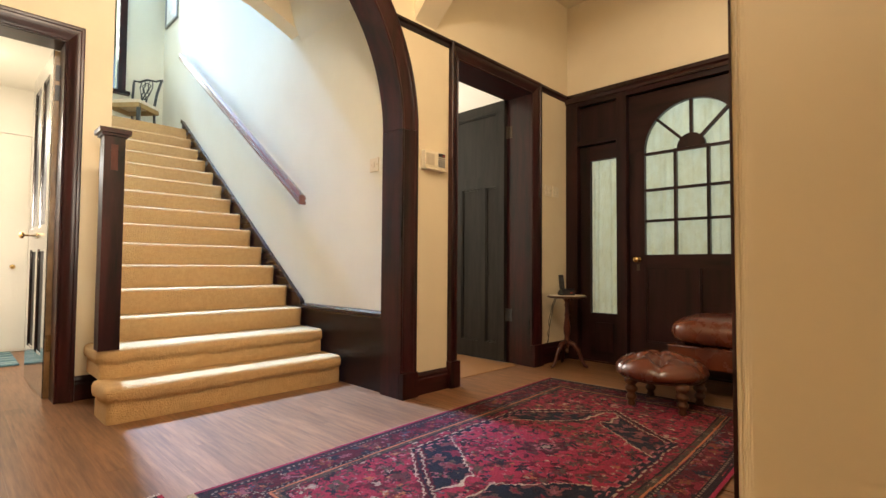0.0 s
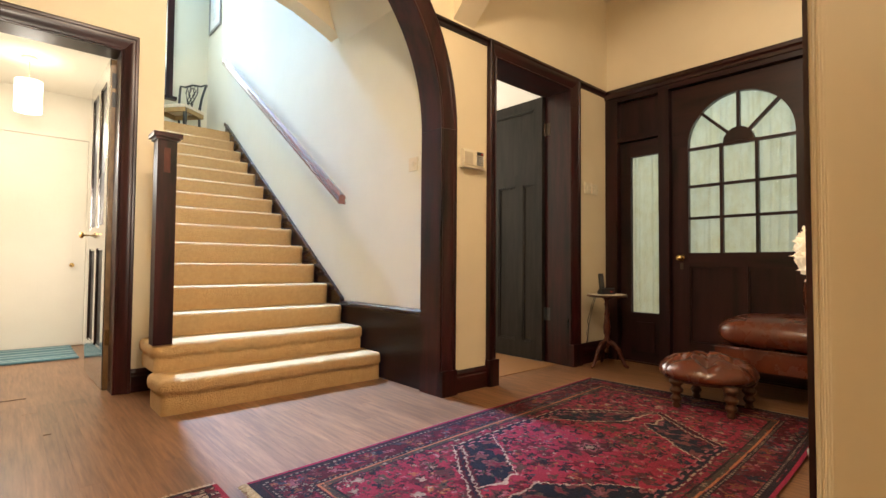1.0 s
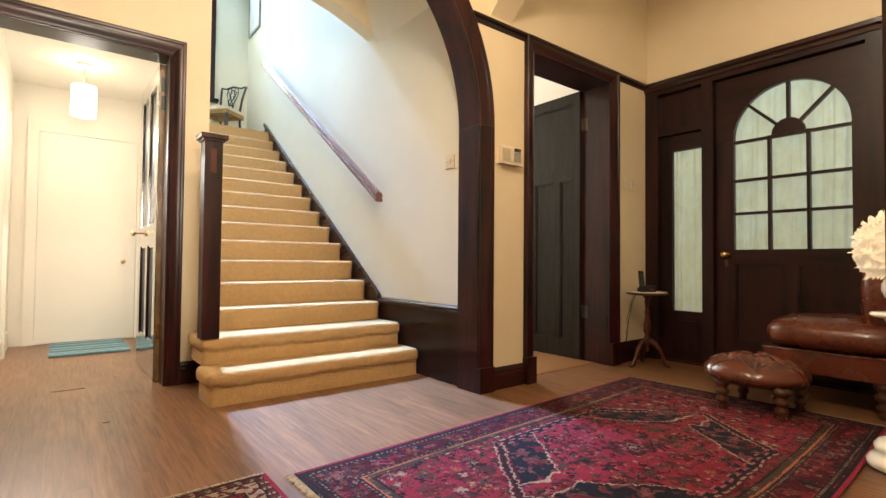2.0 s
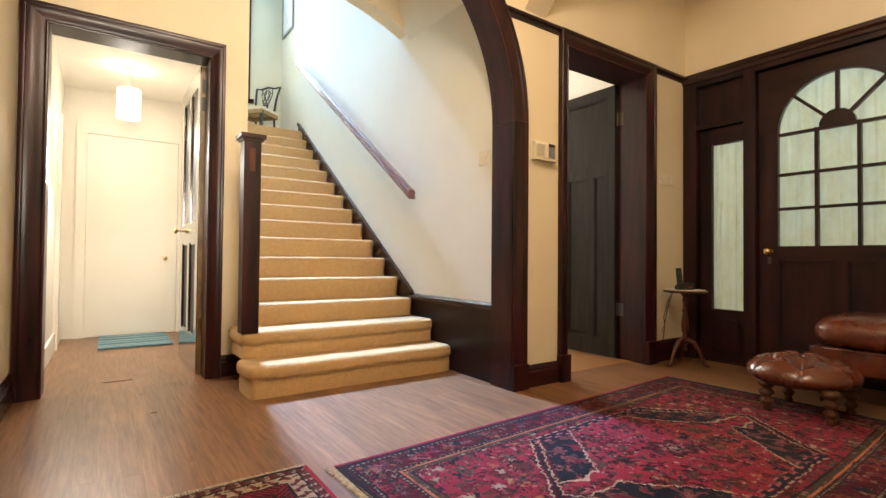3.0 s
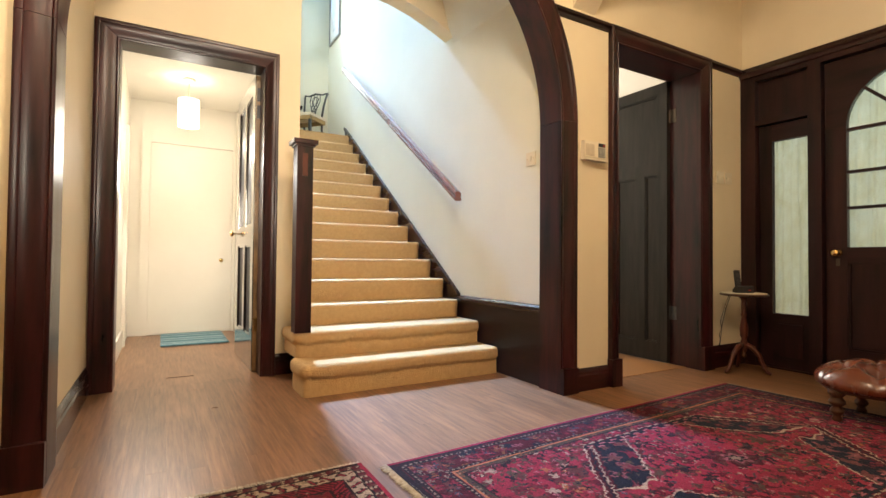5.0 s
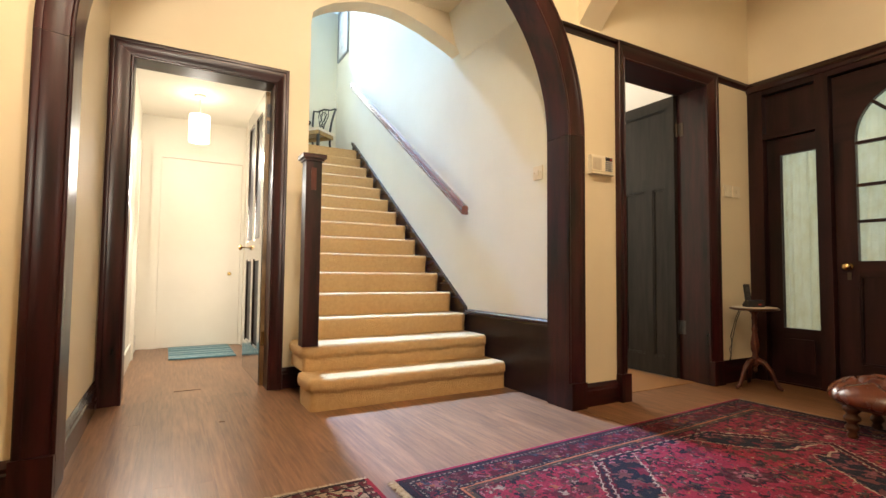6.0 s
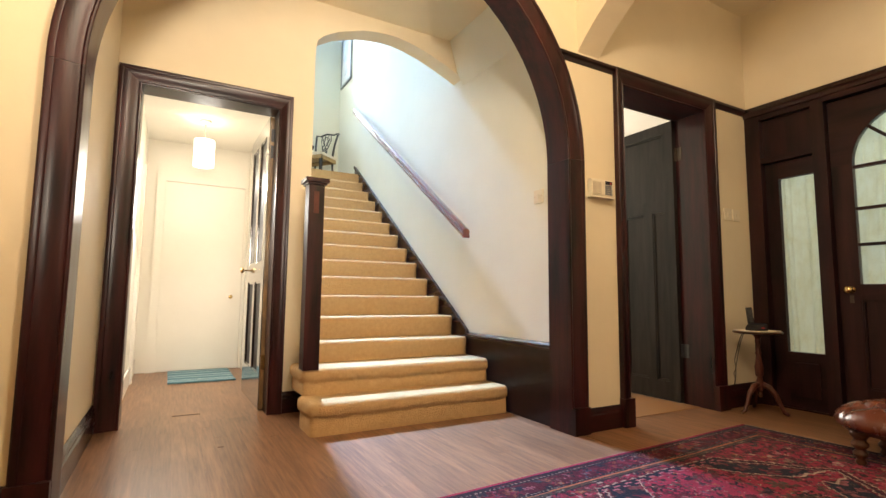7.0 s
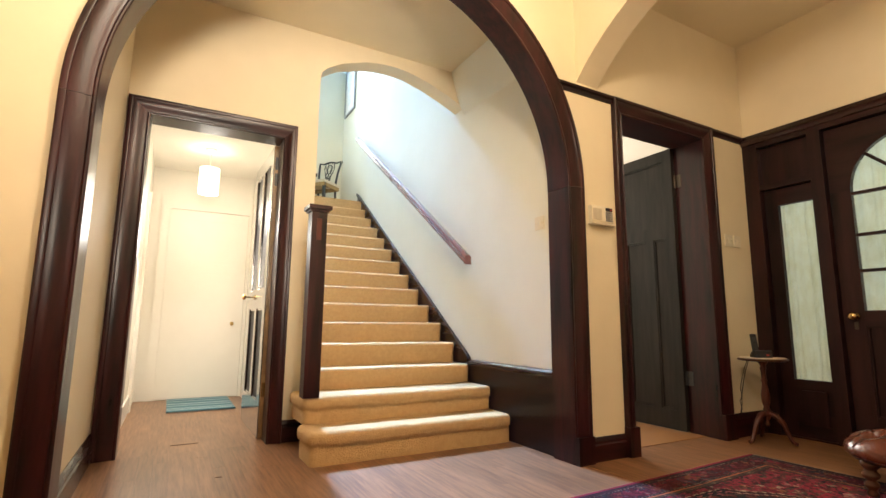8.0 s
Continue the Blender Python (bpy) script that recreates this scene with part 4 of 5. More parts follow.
# ---- tripod table with telephone ----
tb = thing("tripod_table", "small mahogany tripod table with a turned stem", "table", place=(1.670, -0.215, 0))
part("top", turned([(0.145, 0.590), (0.160, 0.594), (0.167, 0.601), (0.160, 0.608), (0.12, 0.610)], 40), TURNED, tb, bevel=0)
part("cover", turned([(0.13, 0.6105), (0.153, 0.6105), (0.153, 0.614), (0.13, 0.614)], 36), PLASTIC, tb, "pale cloth cover")
part("stem", turned([(0.014, 0.16), (0.022, 0.18), (0.030, 0.215), (0.021, 0.245), (0.018, 0.26), (0.027, 0.285), (0.030, 0.34), (0.020, 0.40), (0.016, 0.43), (0.024, 0.445), (0.016, 0.46), (0.015, 0.50), (0.022, 0.535), (0.014, 0.55), (0.030, 0.575), (0.045, 0.587)], 20), REDWOOD, tb, smooth=True)
for a in (-75, 45, 165):
    c, s = math.cos(radians(a)), math.sin(radians(a))
    pts = [(0.010, 0.215), (0.06, 0.195), (0.10, 0.145), (0.125, 0.075), (0.150, 0.025), (0.178, 0.012)]
    part("leg", tube([(c * r, s * r, z) for r, z in pts], [0.022, 0.021, 0.018, 0.015, 0.014, 0.012], 8), REDWOOD, tb, smooth=True)
part("finial", turned([(0.004, 0.115), (0.014, 0.125), (0.016, 0.14), (0.010, 0.155), (0.012, 0.162)], 14), TURNED, tb, smooth=True)
ph = thing("telephone", "black cordless telephone standing in its base", "telephone", place=(1.626, -0.205, 0.6145), turn=-32)
part("base", prism([(-0.045, 0.0), (0.055, 0.0), (0.055, 0.022), (0.02, 0.045), (-0.02, 0.058), (-0.045, 0.05)], 'x', -0.035, 0.115), BLACK, ph, bevel=0.004)
hs = part("handset", prism([(-0.012, 0.0), (0.012, 0.0), (0.013, 0.10), (0.010, 0.165), (-0.010, 0.165), (-0.013, 0.06)], 'x', -0.024, 0.024), BLACK, ph, bevel=0.005)
hs.matrix_basis = pose(-0.005, 0.0, 0.02, -14, 0, 0)
part("screen", box(-0.016, 0.016, -0.0145, -0.0132, 0.105, 0.14), KEYG, hs, "grey display")
for i in range(3):
    for j in range(4):
        part("key", box(-0.017 + 0.012 * i, -0.008 + 0.012 * i, -0.0155, -0.0135, 0.03 + 0.016 * j, 0.04 + 0.016 * j), KEYG, hs)
part("cradle_light", box(0.06, 0.085, -0.047, -0.0455, 0.018, 0.026), REDLED, ph)
ph.scale = (0.80, 0.80, 0.95)
cb = thing("telephone_cable", "thin dark cable hanging below the table", "cable")
part("wire", tube([(1.620, -0.13, 0.588), (1.640, -0.09, 0.52), (1.690, -0.04, 0.44), (1.672, -0.03, 0.37), (1.690, -0.03, 0.31), (1.655, -0.03, 0.27), (1.675, -0.03, 0.22), (1.660, -0.03, 0.178)], 0.0026, 6), BLACK, cb)
part("wire", tube([(1.640, -0.13, 0.588), (1.665, -0.08, 0.49), (1.700, -0.04, 0.40), (1.685, -0.03, 0.31), (1.678, -0.03, 0.24), (1.650, -0.03, 0.178)], 0.0026, 6), BLACK, cb)

# ---- leather footstool ----
stool = thing("footstool", "round buttoned brown leather footstool on turned legs", "footstool", place=(1.065, -1.228, 0.0))
SR, ST, SB = 0.268, 0.332, 0.200
buttons = [(0.0, 0.0)] + [(0.160 * math.cos(radians(a)), 0.160 * math.sin(radians(a))) for a in range(20, 380, 60)]


def stool_z(x, y):
    r = math.hypot(x, y) / SR
    z = SB + 0.03 + (ST - SB - 0.03) * max(0.0, 1 - r ** 2.6) ** 0.7
    for bx, by in buttons:
        d = math.hypot(x - bx, y - by)
        z -= 0.058 * math.exp(-(d / 0.036) ** 2)
    for i, (bx, by) in enumerate(buttons):
        for (cx_, cy_) in buttons[i + 1:]:
            L = math.hypot(cx_ - bx, cy_ - by)
            if L < 0.2:
                t_ = max(0, min(1, ((x - bx) * (cx_ - bx) + (y - by) * (cy_ - by)) / L ** 2))
                d = math.hypot(x - bx - t_ * (cx_ - bx), y - by - t_ * (cy_ - by))
                z -= 0.013 * math.exp(-(d / 0.012) ** 2)
    for a in range(20, 380, 60):
        ux, uy = math.cos(radians(a)), math.sin(radians(a))
        along = x * ux + y * uy
        if along > 0.14:
            z -= 0.014 * math.exp(-((x * uy - y * ux) / 0.011) ** 2)
    return z


bm = bmesh.new()
NA, NR = 96, 30
cen = bm.verts.new((0, 0, stool_z(0, 0)))
rings = []
for j in range(1, NR + 1):
    rr = SR * (j / NR) ** 0.85
    rings.append([bm.verts.new((rr * math.cos(2 * math.pi * i / NA), rr * math.sin(2 * math.pi * i / NA), stool_z(rr * math.cos(2 * math.pi * i / NA), rr * math.sin(2 * math.pi * i / NA)))) for i in range(NA)])
for r_, z_ in ((1.012, SB + 0.015), (0.99, SB - 0.005), (0.95, SB - 0.012)):
    rings.append([bm.verts.new((SR * r_ * math.cos(2 * math.pi * i / NA), SR * r_ * math.sin(2 * math.pi * i / NA), z_)) for i in range(NA)])
for i in range(NA):
    bm.faces.new((cen, rings[0][i], rings[0][(i + 1) % NA]))
for a, b in zip(rings, rings[1:]):
    for i in range(NA):
        bm.faces.new((a[i], b[i], b[(i + 1) % NA], a[(i + 1) % NA]))
bm.faces.new(rings[-1])
part("cushion", bm, LEATHER, stool, "buttoned leather cushion", smooth=True)
for bx, by in buttons:
    part("button", turned([(0.002, 0.012), (0.009, 0.009), (0.013, 0.003), (0.013, -0.004)], 12), LEATHER, stool, smooth=True).matrix_basis = pose(bx, by, stool_z(bx, by) + 0.001)
part("seat_board", turned([(0.235, SB - 0.03), (0.246, SB - 0.02), (0.246, SB - 0.0125), (0.235, SB - 0.0125)], 40), TURNED, stool)
LEGP = [(0.016, 0.0), (0.024, 0.008), (0.028, 0.022), (0.020, 0.038), (0.024, 0.045), (0.036, 0.062), (0.036, 0.074), (0.022, 0.092), (0.026, 0.098), (0.042, 0.116), (0.042, 0.130), (0.026, 0.150), (0.030, 0.156), (0.046, 0.174), (0.046, 0.190), (0.034, 0.206)]
for lx, ly in ((-0.182, 0.108), (-0.180, -0.190), (0.125, 0.112), (0.120, -0.190)):
    part("leg", turned([(r * 0.9, z * 0.86) for r, z in LEGP], 18), TURNED, stool, "ring-turned walnut leg", smooth=True).matrix_basis = pose(lx, ly, 0.0075)

# ---- leather easy chair ----
ec = thing("easy_chair", "low brown leather easy chair with ring-turned legs", "armchair")
def cushion(x0, x1, y0, y1, z0, z1, crown, n=14, p=3.2):
    bm = bmesh.new()
    cx_, cy_, hx, hy, hz = (x0 + x1) / 2, (y0 + y1) / 2, (x1 - x0) / 2, (y1 - y0) / 2, (z1 - z0) / 2
    rows = []
    NV = 20
    for j in range(NV + 1):
        ph_ = -math.pi / 2 + math.pi * j / NV
        row = []
        for i in range(48):
            th_ = 2 * math.pi * i / 48
            def sp(v, e):
                return math.copysign(abs(v) ** e, v)
            cxy = sp(math.cos(ph_), 0.45)
            x = hx * cxy * sp(math.cos(th_), 0.5)
            y = hy * cxy * sp(math.sin(th_), 0.5)
            z = hz * sp(math.sin(ph_), 0.8)
            if z > 0:
                z += crown * (1 - (x / hx) ** 2) * (1 - (y / hy) ** 2)
            row.append(bm.verts.new((cx_ + x, cy_ + y, (z0 + z1) / 2 + z)))
        rows.append(row)
    for a, b in zip(rows, rows[1:]):
        for i in range(48):
            bm.faces.new((a[i], a[(i + 1) % 48], b[(i + 1) % 48], b[i]))
    bmesh.ops.remove_doubles(bm, verts=bm.verts, dist=1e-5)
    return bm
part("seat_cushion", cushion(1.325, 1.98, -1.87, -1.145, 0.325, 0.520, 0.03), LEATHER, ec, "rounded leather seat", smooth=True)
part("seat_base", box(1.345, 1.96, -1.83, -1.175, 0.205, 0.34), LEATHER, ec, bevel=0.02)
part("piping", tube([(1.338, -1.84, 0.335), (1.338, -1.5, 0.335), (1.338, -1.175, 0.335)], 0.004, 8), LEATHER, ec, smooth=True)
part("backrest", cushion(1.385, 1.95, -1.93, -1.62, 0.47, 0.88, 0.02), LEATHER, ec, "buttoned leather back", smooth=True)
for x in (1.40, 1.91):
    for y in (-1.23, -1.745):
        part("leg", turned(LEGP, 18), TURNED, ec, "ring-turned walnut leg", smooth=True).matrix_basis = pose(x, y, 0.0)

# ---- flower lamp on a white stand ----
stand = thing("pedestal_stand", "white ceramic pedestal stand on the floor", "stand", place=(0.58, -1.950, 0.0))
part("foot", turned([(0.095, 0.0), (0.120, 0.012), (0.124, 0.035), (0.108, 0.058), (0.085, 0.066), (0.096, 0.078), (0.099, 0.10), (0.082, 0.122), (0.052, 0.132)], 36), CERAMIC, stand, smooth=True)
part("column", turned([(0.05, 0.1325), (0.040, 0.16), (0.032, 0.25), (0.036, 0.34), (0.048, 0.40), (0.036, 0.45), (0.030, 0.54), (0.045, 0.60), (0.06, 0.625)], 28), CERAMIC, stand, smooth=True)
part("dish", turned([(0.055, 0.6255), (0.10, 0.635), (0.108, 0.645), (0.10, 0.653), (0.05, 0.655)], 32), CERAMIC, stand, smooth=True)
fl = thing("flower_lamp", "lit vase lamp with a cream petal shade", "lamp", place=(0.58, -1.950, 0.6555))
part("vase", turned([(0.045, 0.0), (0.050, 0.006), (0.038, 0.020), (0.034, 0.032), (0.055, 0.058), (0.068, 0.090), (0.066, 0.118), (0.050, 0.145), (0.040, 0.165), (0.046, 0.178), (0.054, 0.184)], 32), CERAMIC, fl, "white vase base", smooth=True)
part("bulb", turned([(0.012, 0.185), (0.022, 0.215), (0.028, 0.245), (0.020, 0.275), (0.004, 0.285)], 16), FLAME, fl, "glowing bulb", smooth=True)
prnd = random.Random(4)
for ring_i, (npet, lat, size) in enumerate(((13, -0.50, 0.062), (15, -0.12, 0.068), (14, 0.26, 0.066), (11, 0.64, 0.060), (8, 1.0, 0.054), (4, 1.38, 0.046))):
    for k in range(npet):
        lon = 2 * math.pi * (k + 0.5 * ring_i) / npet + prnd.uniform(-0.12, 0.12)
        out = Vector((math.cos(lon) * math.cos(lat), math.sin(lon) * math.cos(lat), math.sin(lat)))
        east = Vector((-math.sin(lon), math.cos(lon), 0))
        north = out.cross(east)
        c0 = Vector((0, 0, 0.262)) + out * (0.122 + 0.012 * prnd.random())
        ph0 = prnd.random() * 6
        bm = bmesh.new()
        rows = []
        for j in range(11):
            v = j / 10 * 2 - 1
            row = []
            for i in range(11):
                w = i / 10 * 2 - 1
                wide = math.sqrt(max(0.02, 1 - 0.62 * v * v)) * (1 + 0.06 * math.sin(9 * v + ph0))
                curl = 0.010 * (w * w + v * v) + 0.013 * math.sin(9 * w + ph0) * abs(v) + 0.011 * math.sin(7 * v + ph0 * 2) * abs(w) + 0.006 * math.sin(13 * (w + v) + ph0 * 3) * max(abs(w), abs(v)) ** 2
                row.append(bm.verts.new(c0 + east * (w * size * wide) + north * (v * size * (0.86 + 0.05 * math.sin(8 * w + ph0))) + out * curl))
            rows.append(row)
        for r, s in zip(rows, rows[1:]):
            for i in range(10):
                bm.faces.new((r[i], r[i + 1], s[i + 1], s[i]))
        part("petal", bm, PETAL, fl, smooth=True)

# brass floor plate
for (a, b, c, d) in ((-2.20, -2.03, 1.592, 1.598), (-1.985, -1.955, 0.70, 0.704)):
    tagged(mesh_ob("floor_plate", box(a, b, c, d, 0.0035, 0.0065), GAP), "narrow dark floor strip set in the boards", "trim", kind="structure")


# ---- woven rugs, knot by knot ----
def wool(name):
    m = bpy.data.materials.new(name)
    m.use_nodes = True
    nt = m.node_tree
    b = nt.nodes["Principled BSDF"]
    b.inputs["Roughness"].default_value = 0.92
    b.inputs["Specular IOR Level"].default_value = 0.15
    at = nt.nodes.new("ShaderNodeAttribute")
    at.attribute_name = "knot"
    tc = nt.nodes.new("ShaderNodeTexCoord")
    nz = nt.nodes.new("ShaderNodeTexNoise")
    nz.inputs["Scale"].default_value, nz.inputs["Detail"].default_value = 260, 3
    nt.links.new(tc.outputs["Object"], nz.inputs["Vector"])
    mr = nt.nodes.new("ShaderNodeMapRange")
    mr.inputs[3].default_value, mr.inputs[4].default_value = 0.55, 1.4
    nt.links.new(nz.outputs[0], mr.inputs[0])
    hs_ = nt.nodes.new("ShaderNodeHueSaturation")
    nt.links.new(at.outputs["Color"], hs_.inputs["Color"])
    nt.links.new(mr.outputs[0], hs_.inputs["Value"])
    nt.links.new(hs_.outputs[0], b.inputs["Base Color"])
    bp = nt.nodes.new("ShaderNodeBump")
    bp.inputs["Strength"].default_value, bp.inputs["Distance"].default_value = 0.6, 0.004
    nt.links.new(nz.outputs[0], bp.inputs["Height"])
    nt.links.new(bp.outputs[0], b.inputs["Normal"])
    return m


WOOL = wool("rug_wool")
RED, CRIM, NAVY, DARK, ORANGE, CREAMC, OLIVE, PINK, BLUE, BROWN = [np.array(c) for c in (
    (0.205, 0.0180, 0.034), (0.094, 0.010, 0.018), (0.011, 0.0118, 0.019), (0.018, 0.010, 0.013), (0.30, 0.105, 0.045), (0.38, 0.29, 0.21), (0.062, 0.046, 0.032), (0.30, 0.10, 0.115), (0.045, 0.044, 0.058), (0.078, 0.026, 0.024))]


def motifs(u, v, pitch, palette, seed, cover=0.75, lobes=(3, 4, 5, 6)):
    """Small woven flowers on a jittered grid: returns (mask, colours)."""
    rs = np.random.RandomState(seed)
    n = 128
    jx, jy, sz, ph_, lb, keep = rs.rand(n, n) - 0.5, rs.rand(n, n) - 0.5, 0.30 + 0.2 * rs.rand(n, n), rs.rand(n, n) * 6.3, rs.choice(lobes, (n, n)), rs.rand(n, n) < cover
    ci, co = rs.randint(0, len(palette), (n, n)), rs.randint(0, len(palette), (n, n))
    i, j = np.floor(u / pitch).astype(int) % n, np.floor(v / pitch).astype(int) % n
    lu, lv = u / pitch - np.floor(u / pitch) - 0.5 - 0.3 * jx[i, j], v / pitch - np.floor(v / pitch) - 0.5 - 0.3 * jy[i, j]
    r, a = np.hypot(lu, lv), np.arctan2(lv, lu)
    edge = sz[i, j] * (0.72 + 0.28 * np.cos(lb[i, j] * a + ph_[i, j]))
    pal = np.array(palette)
    col = np.where((r < edge * 0.45)[..., None], pal[co[i, j]], pal[ci[i, j]])
    return (r < edge) & keep[i, j], col


def tri(x):
    return abs(x - np.floor(x) - 0.5) * 2


def drift(u, v, size, seed):
    """Soft uneven wander, about -1 to 1."""
    rs = np.random.RandomState(seed)
    out = np.zeros(u.shape)
    for k in range(7):
        a, f, p = rs.rand() * 6.3, (0.6 + 0.9 * rs.rand()) * 6.3 / size, rs.rand() * 6.3
        out += np.sin(f * (u * math.cos(a) + v * math.sin(a)) + p)
    return out / 4


def big_rug(u, v, L, W):
    rs = np.random.RandomState(2)
    uu, vv = u, v
    # hand-made wander of the design
    u = u + 0.010 * drift(uu, vv, 0.35, 1) + 0.004 * drift(uu, vv, 0.06, 2)
    v = v + 0.009 * drift(uu, vv, 0.35, 3) + 0.004 * drift(uu, vv, 0.06, 4)
    c = np.tile(RED, (*u.shape, 1))
    inset = np.minimum(L - abs(uu), W - abs(vv)) + 0.005 * drift(uu, vv, 0.5, 5)
    def sow(mask, pitch, pal, seed, cover, du=0.0, lobes=(3, 4, 5, 6)):
        m, col = motifs(u + du + 0.25 * pitch * drift(u, v, pitch * 1.6, seed), v + 0.7 * du + 0.25 * pitch * drift(u, v, pitch * 1.6, seed + 1), pitch, pal, seed, cover, lobes)
        m &= mask
        c[m] = col[m]
    everywhere = np.ones(u.shape, bool)
    # outer field
    sow(everywhere, 0.105, [CRIM * 0.8, BROWN, CRIM, OLIVE], 14, 0.85)
    sow(everywhere, 0.058, [NAVY, DARK, OLIVE, BROWN, CRIM, DARK], 11, 0.80, 0.1)
    sow(everywhere, 0.027, [CRIM, DARK, OLIVE, PINK * 0.9, NAVY, BROWN], 13, 0.70, 0.21)
    sow(everywhere, 0.050, [CREAMC * 0.75, ORANGE * 0.8, CREAMC * 0.55, CRIM, PINK], 12, 0.22, 0.4, (4, 4, 8))
    # medallion
    zig = 0.011 * (tri(v / 0.030) - 0.5) + 0.005 * drift(u, v, 0.04, 6)
    slope = abs(u) + 0.82 * abs(v) + 0.012 * drift(u, v, 0.25, 7)
    flat = abs(v)
    body = (slope < 0.775) & (flat < 0.43)
    c[body] = RED * 1.08
    sow(body, 0.125, [BROWN, DARK, CRIM * 0.8, OLIVE, BROWN], 21, 0.72, 0.0, (5, 6, 7))
    sow(body, 0.062, [CRIM, DARK, OLIVE, NAVY, BROWN, CRIM * 0.7], 24, 0.62, 0.13)
    sow(body, 0.034, [ORANGE * 0.8, NAVY, DARK, PINK * 0.9, CRIM, OLIVE, BLUE, BROWN], 22, 0.45, 0.02)
    sow(body, 0.021, [CREAMC * 0.7, RED, DARK, PINK], 25, 0.22, 0.3)
    gap = 0.055 + 0.02 * drift(u, v, 0.1, 8)
    navy = body & (slope > 0.53 + zig) & (slope < 0.735 + zig) & (flat > gap)
    c[navy] = NAVY
    sow(navy, 0.105, [BROWN * 1.5, CRIM * 1.3, PINK * 0.6, BROWN * 1.4], 31, 0.97, 0.0, (4, 5))
    sow(navy, 0.045, [OLIVE, CRIM, DARK, PINK * 0.6], 32, 0.5)
    def line(d, w, col, mask):
        z_ = mask & (abs(d) < w)
        c[z_] = col
    pale = CREAMC * 0.92
    line(slope - 0.53 - zig, 0.0042, pale, body & (flat > gap))
    line(slope - 0.735 - zig, 0.0055, CRIM * 0.7, body & (flat > gap))
    rim = (flat < 0.45)
    z = rim & (slope > 0.742 + zig) & (slope < 0.800 + zig)
    c[z] = CRIM * 0.6
    line(slope - 0.770 - zig, 0.006, NAVY, rim)
    line(slope - 0.752 - zig, 0.0048, pale * 0.85, rim)
    line(slope - 0.800 - zig, 0.0042, pale, rim)
    arm = (abs(flat - gap) < 0.0055) & (slope > 0.53) & (slope < 0.74)
    c[arm] = pale
    # stepped key along the long sides of the medallion
    key = 0.022 * (np.floor(u / 0.040) % 2)
    side = (slope < 0.80) & (flat > 0.392 + key) & (flat < 0.455)
    c[side] = CRIM
    z = side & (flat > 0.398 + key) & (flat < 0.432 + 0.5 * key)
    c[z] = NAVY
    line(flat - 0.392 - key, 0.0045, PINK * 0.9, slope < 0.78)
    line(flat - 0.440, 0.0045, pale * 0.8, (slope < 0.80) & (np.floor(u / 0.02) % 3 > 0))
    # centre flower
    r, a = np.hypot(u, v), np.arctan2(v, u)
    for rad, cc in ((0.105, CRIM * 0.6), (0.085, BROWN), (0.062, PINK * 0.8), (0.045, DARK), (0.025, CREAMC * 0.6)):
        z = r < rad * (0.80 + 0.20 * np.cos(6 * a + rad * 20))
        c[z] = cc
    # borders, from the inside out
    z = inset < 0.228
    c[z] = OLIVE * 0.8
    sow(z, 0.030, [ORANGE * 0.6, CRIM, NAVY, CREAMC * 0.5, DARK, BROWN], 41, 0.85)
    line(inset - 0.228, 0.004, DARK, everywhere)
    z = inset < 0.199
    c[z] = ORANGE * 1.05
    z = inset < 0.190
    c[z] = CRIM * 0.62
    sow(z, 0.115, [NAVY, DARK, BLUE * 0.8, BROWN, DARK, CRIM], 42, 0.97)
    sow(z, 0.060, [CRIM, RED * 0.9, CRIM, NAVY, PINK * 0.6, BROWN * 1.3], 44, 0.85, 0.31)
    sow(z, 0.085, [RED * 0.75, CRIM * 1.2, ORANGE * 0.45, BLUE], 45, 0.45, 0.17, (4, 5))
    sow(z, 0.034, [PINK * 0.7, ORANGE * 0.7, CRIM, NAVY, DARK, BLUE, CREAMC * 0.45], 43, 0.42, 0.05)
    along = np.where(W - abs(vv) < L - abs(uu), uu, vv)
    for c0, w0 in ((0.176, 0.009), (0.045, 0.013)):
        z = abs(inset - c0) < w0
        c[z] = DARK
        z &= (np.floor(along / 0.0125) % 2 == 0) & (abs(inset - c0) < 0.0045) & (rs.rand(*u.shape) < 0.8)
        c[z] = CREAMC * 0.5
    z = inset < 0.028
    c[z] = DARK
    z = W - abs(vv) < 0.014
    c[z] = np.array((0.24, 0.018, 0.045))
    # wear and uneven dye
    worn = 1 + 0.10 * drift(uu, vv, 0.9, 9) + 0.10 * drift(uu * 0.15, vv, 0.09, 10)
    return c * (0.88 * worn * (0.76 + 0.48 * rs.rand(*u.shape)))[..., None]


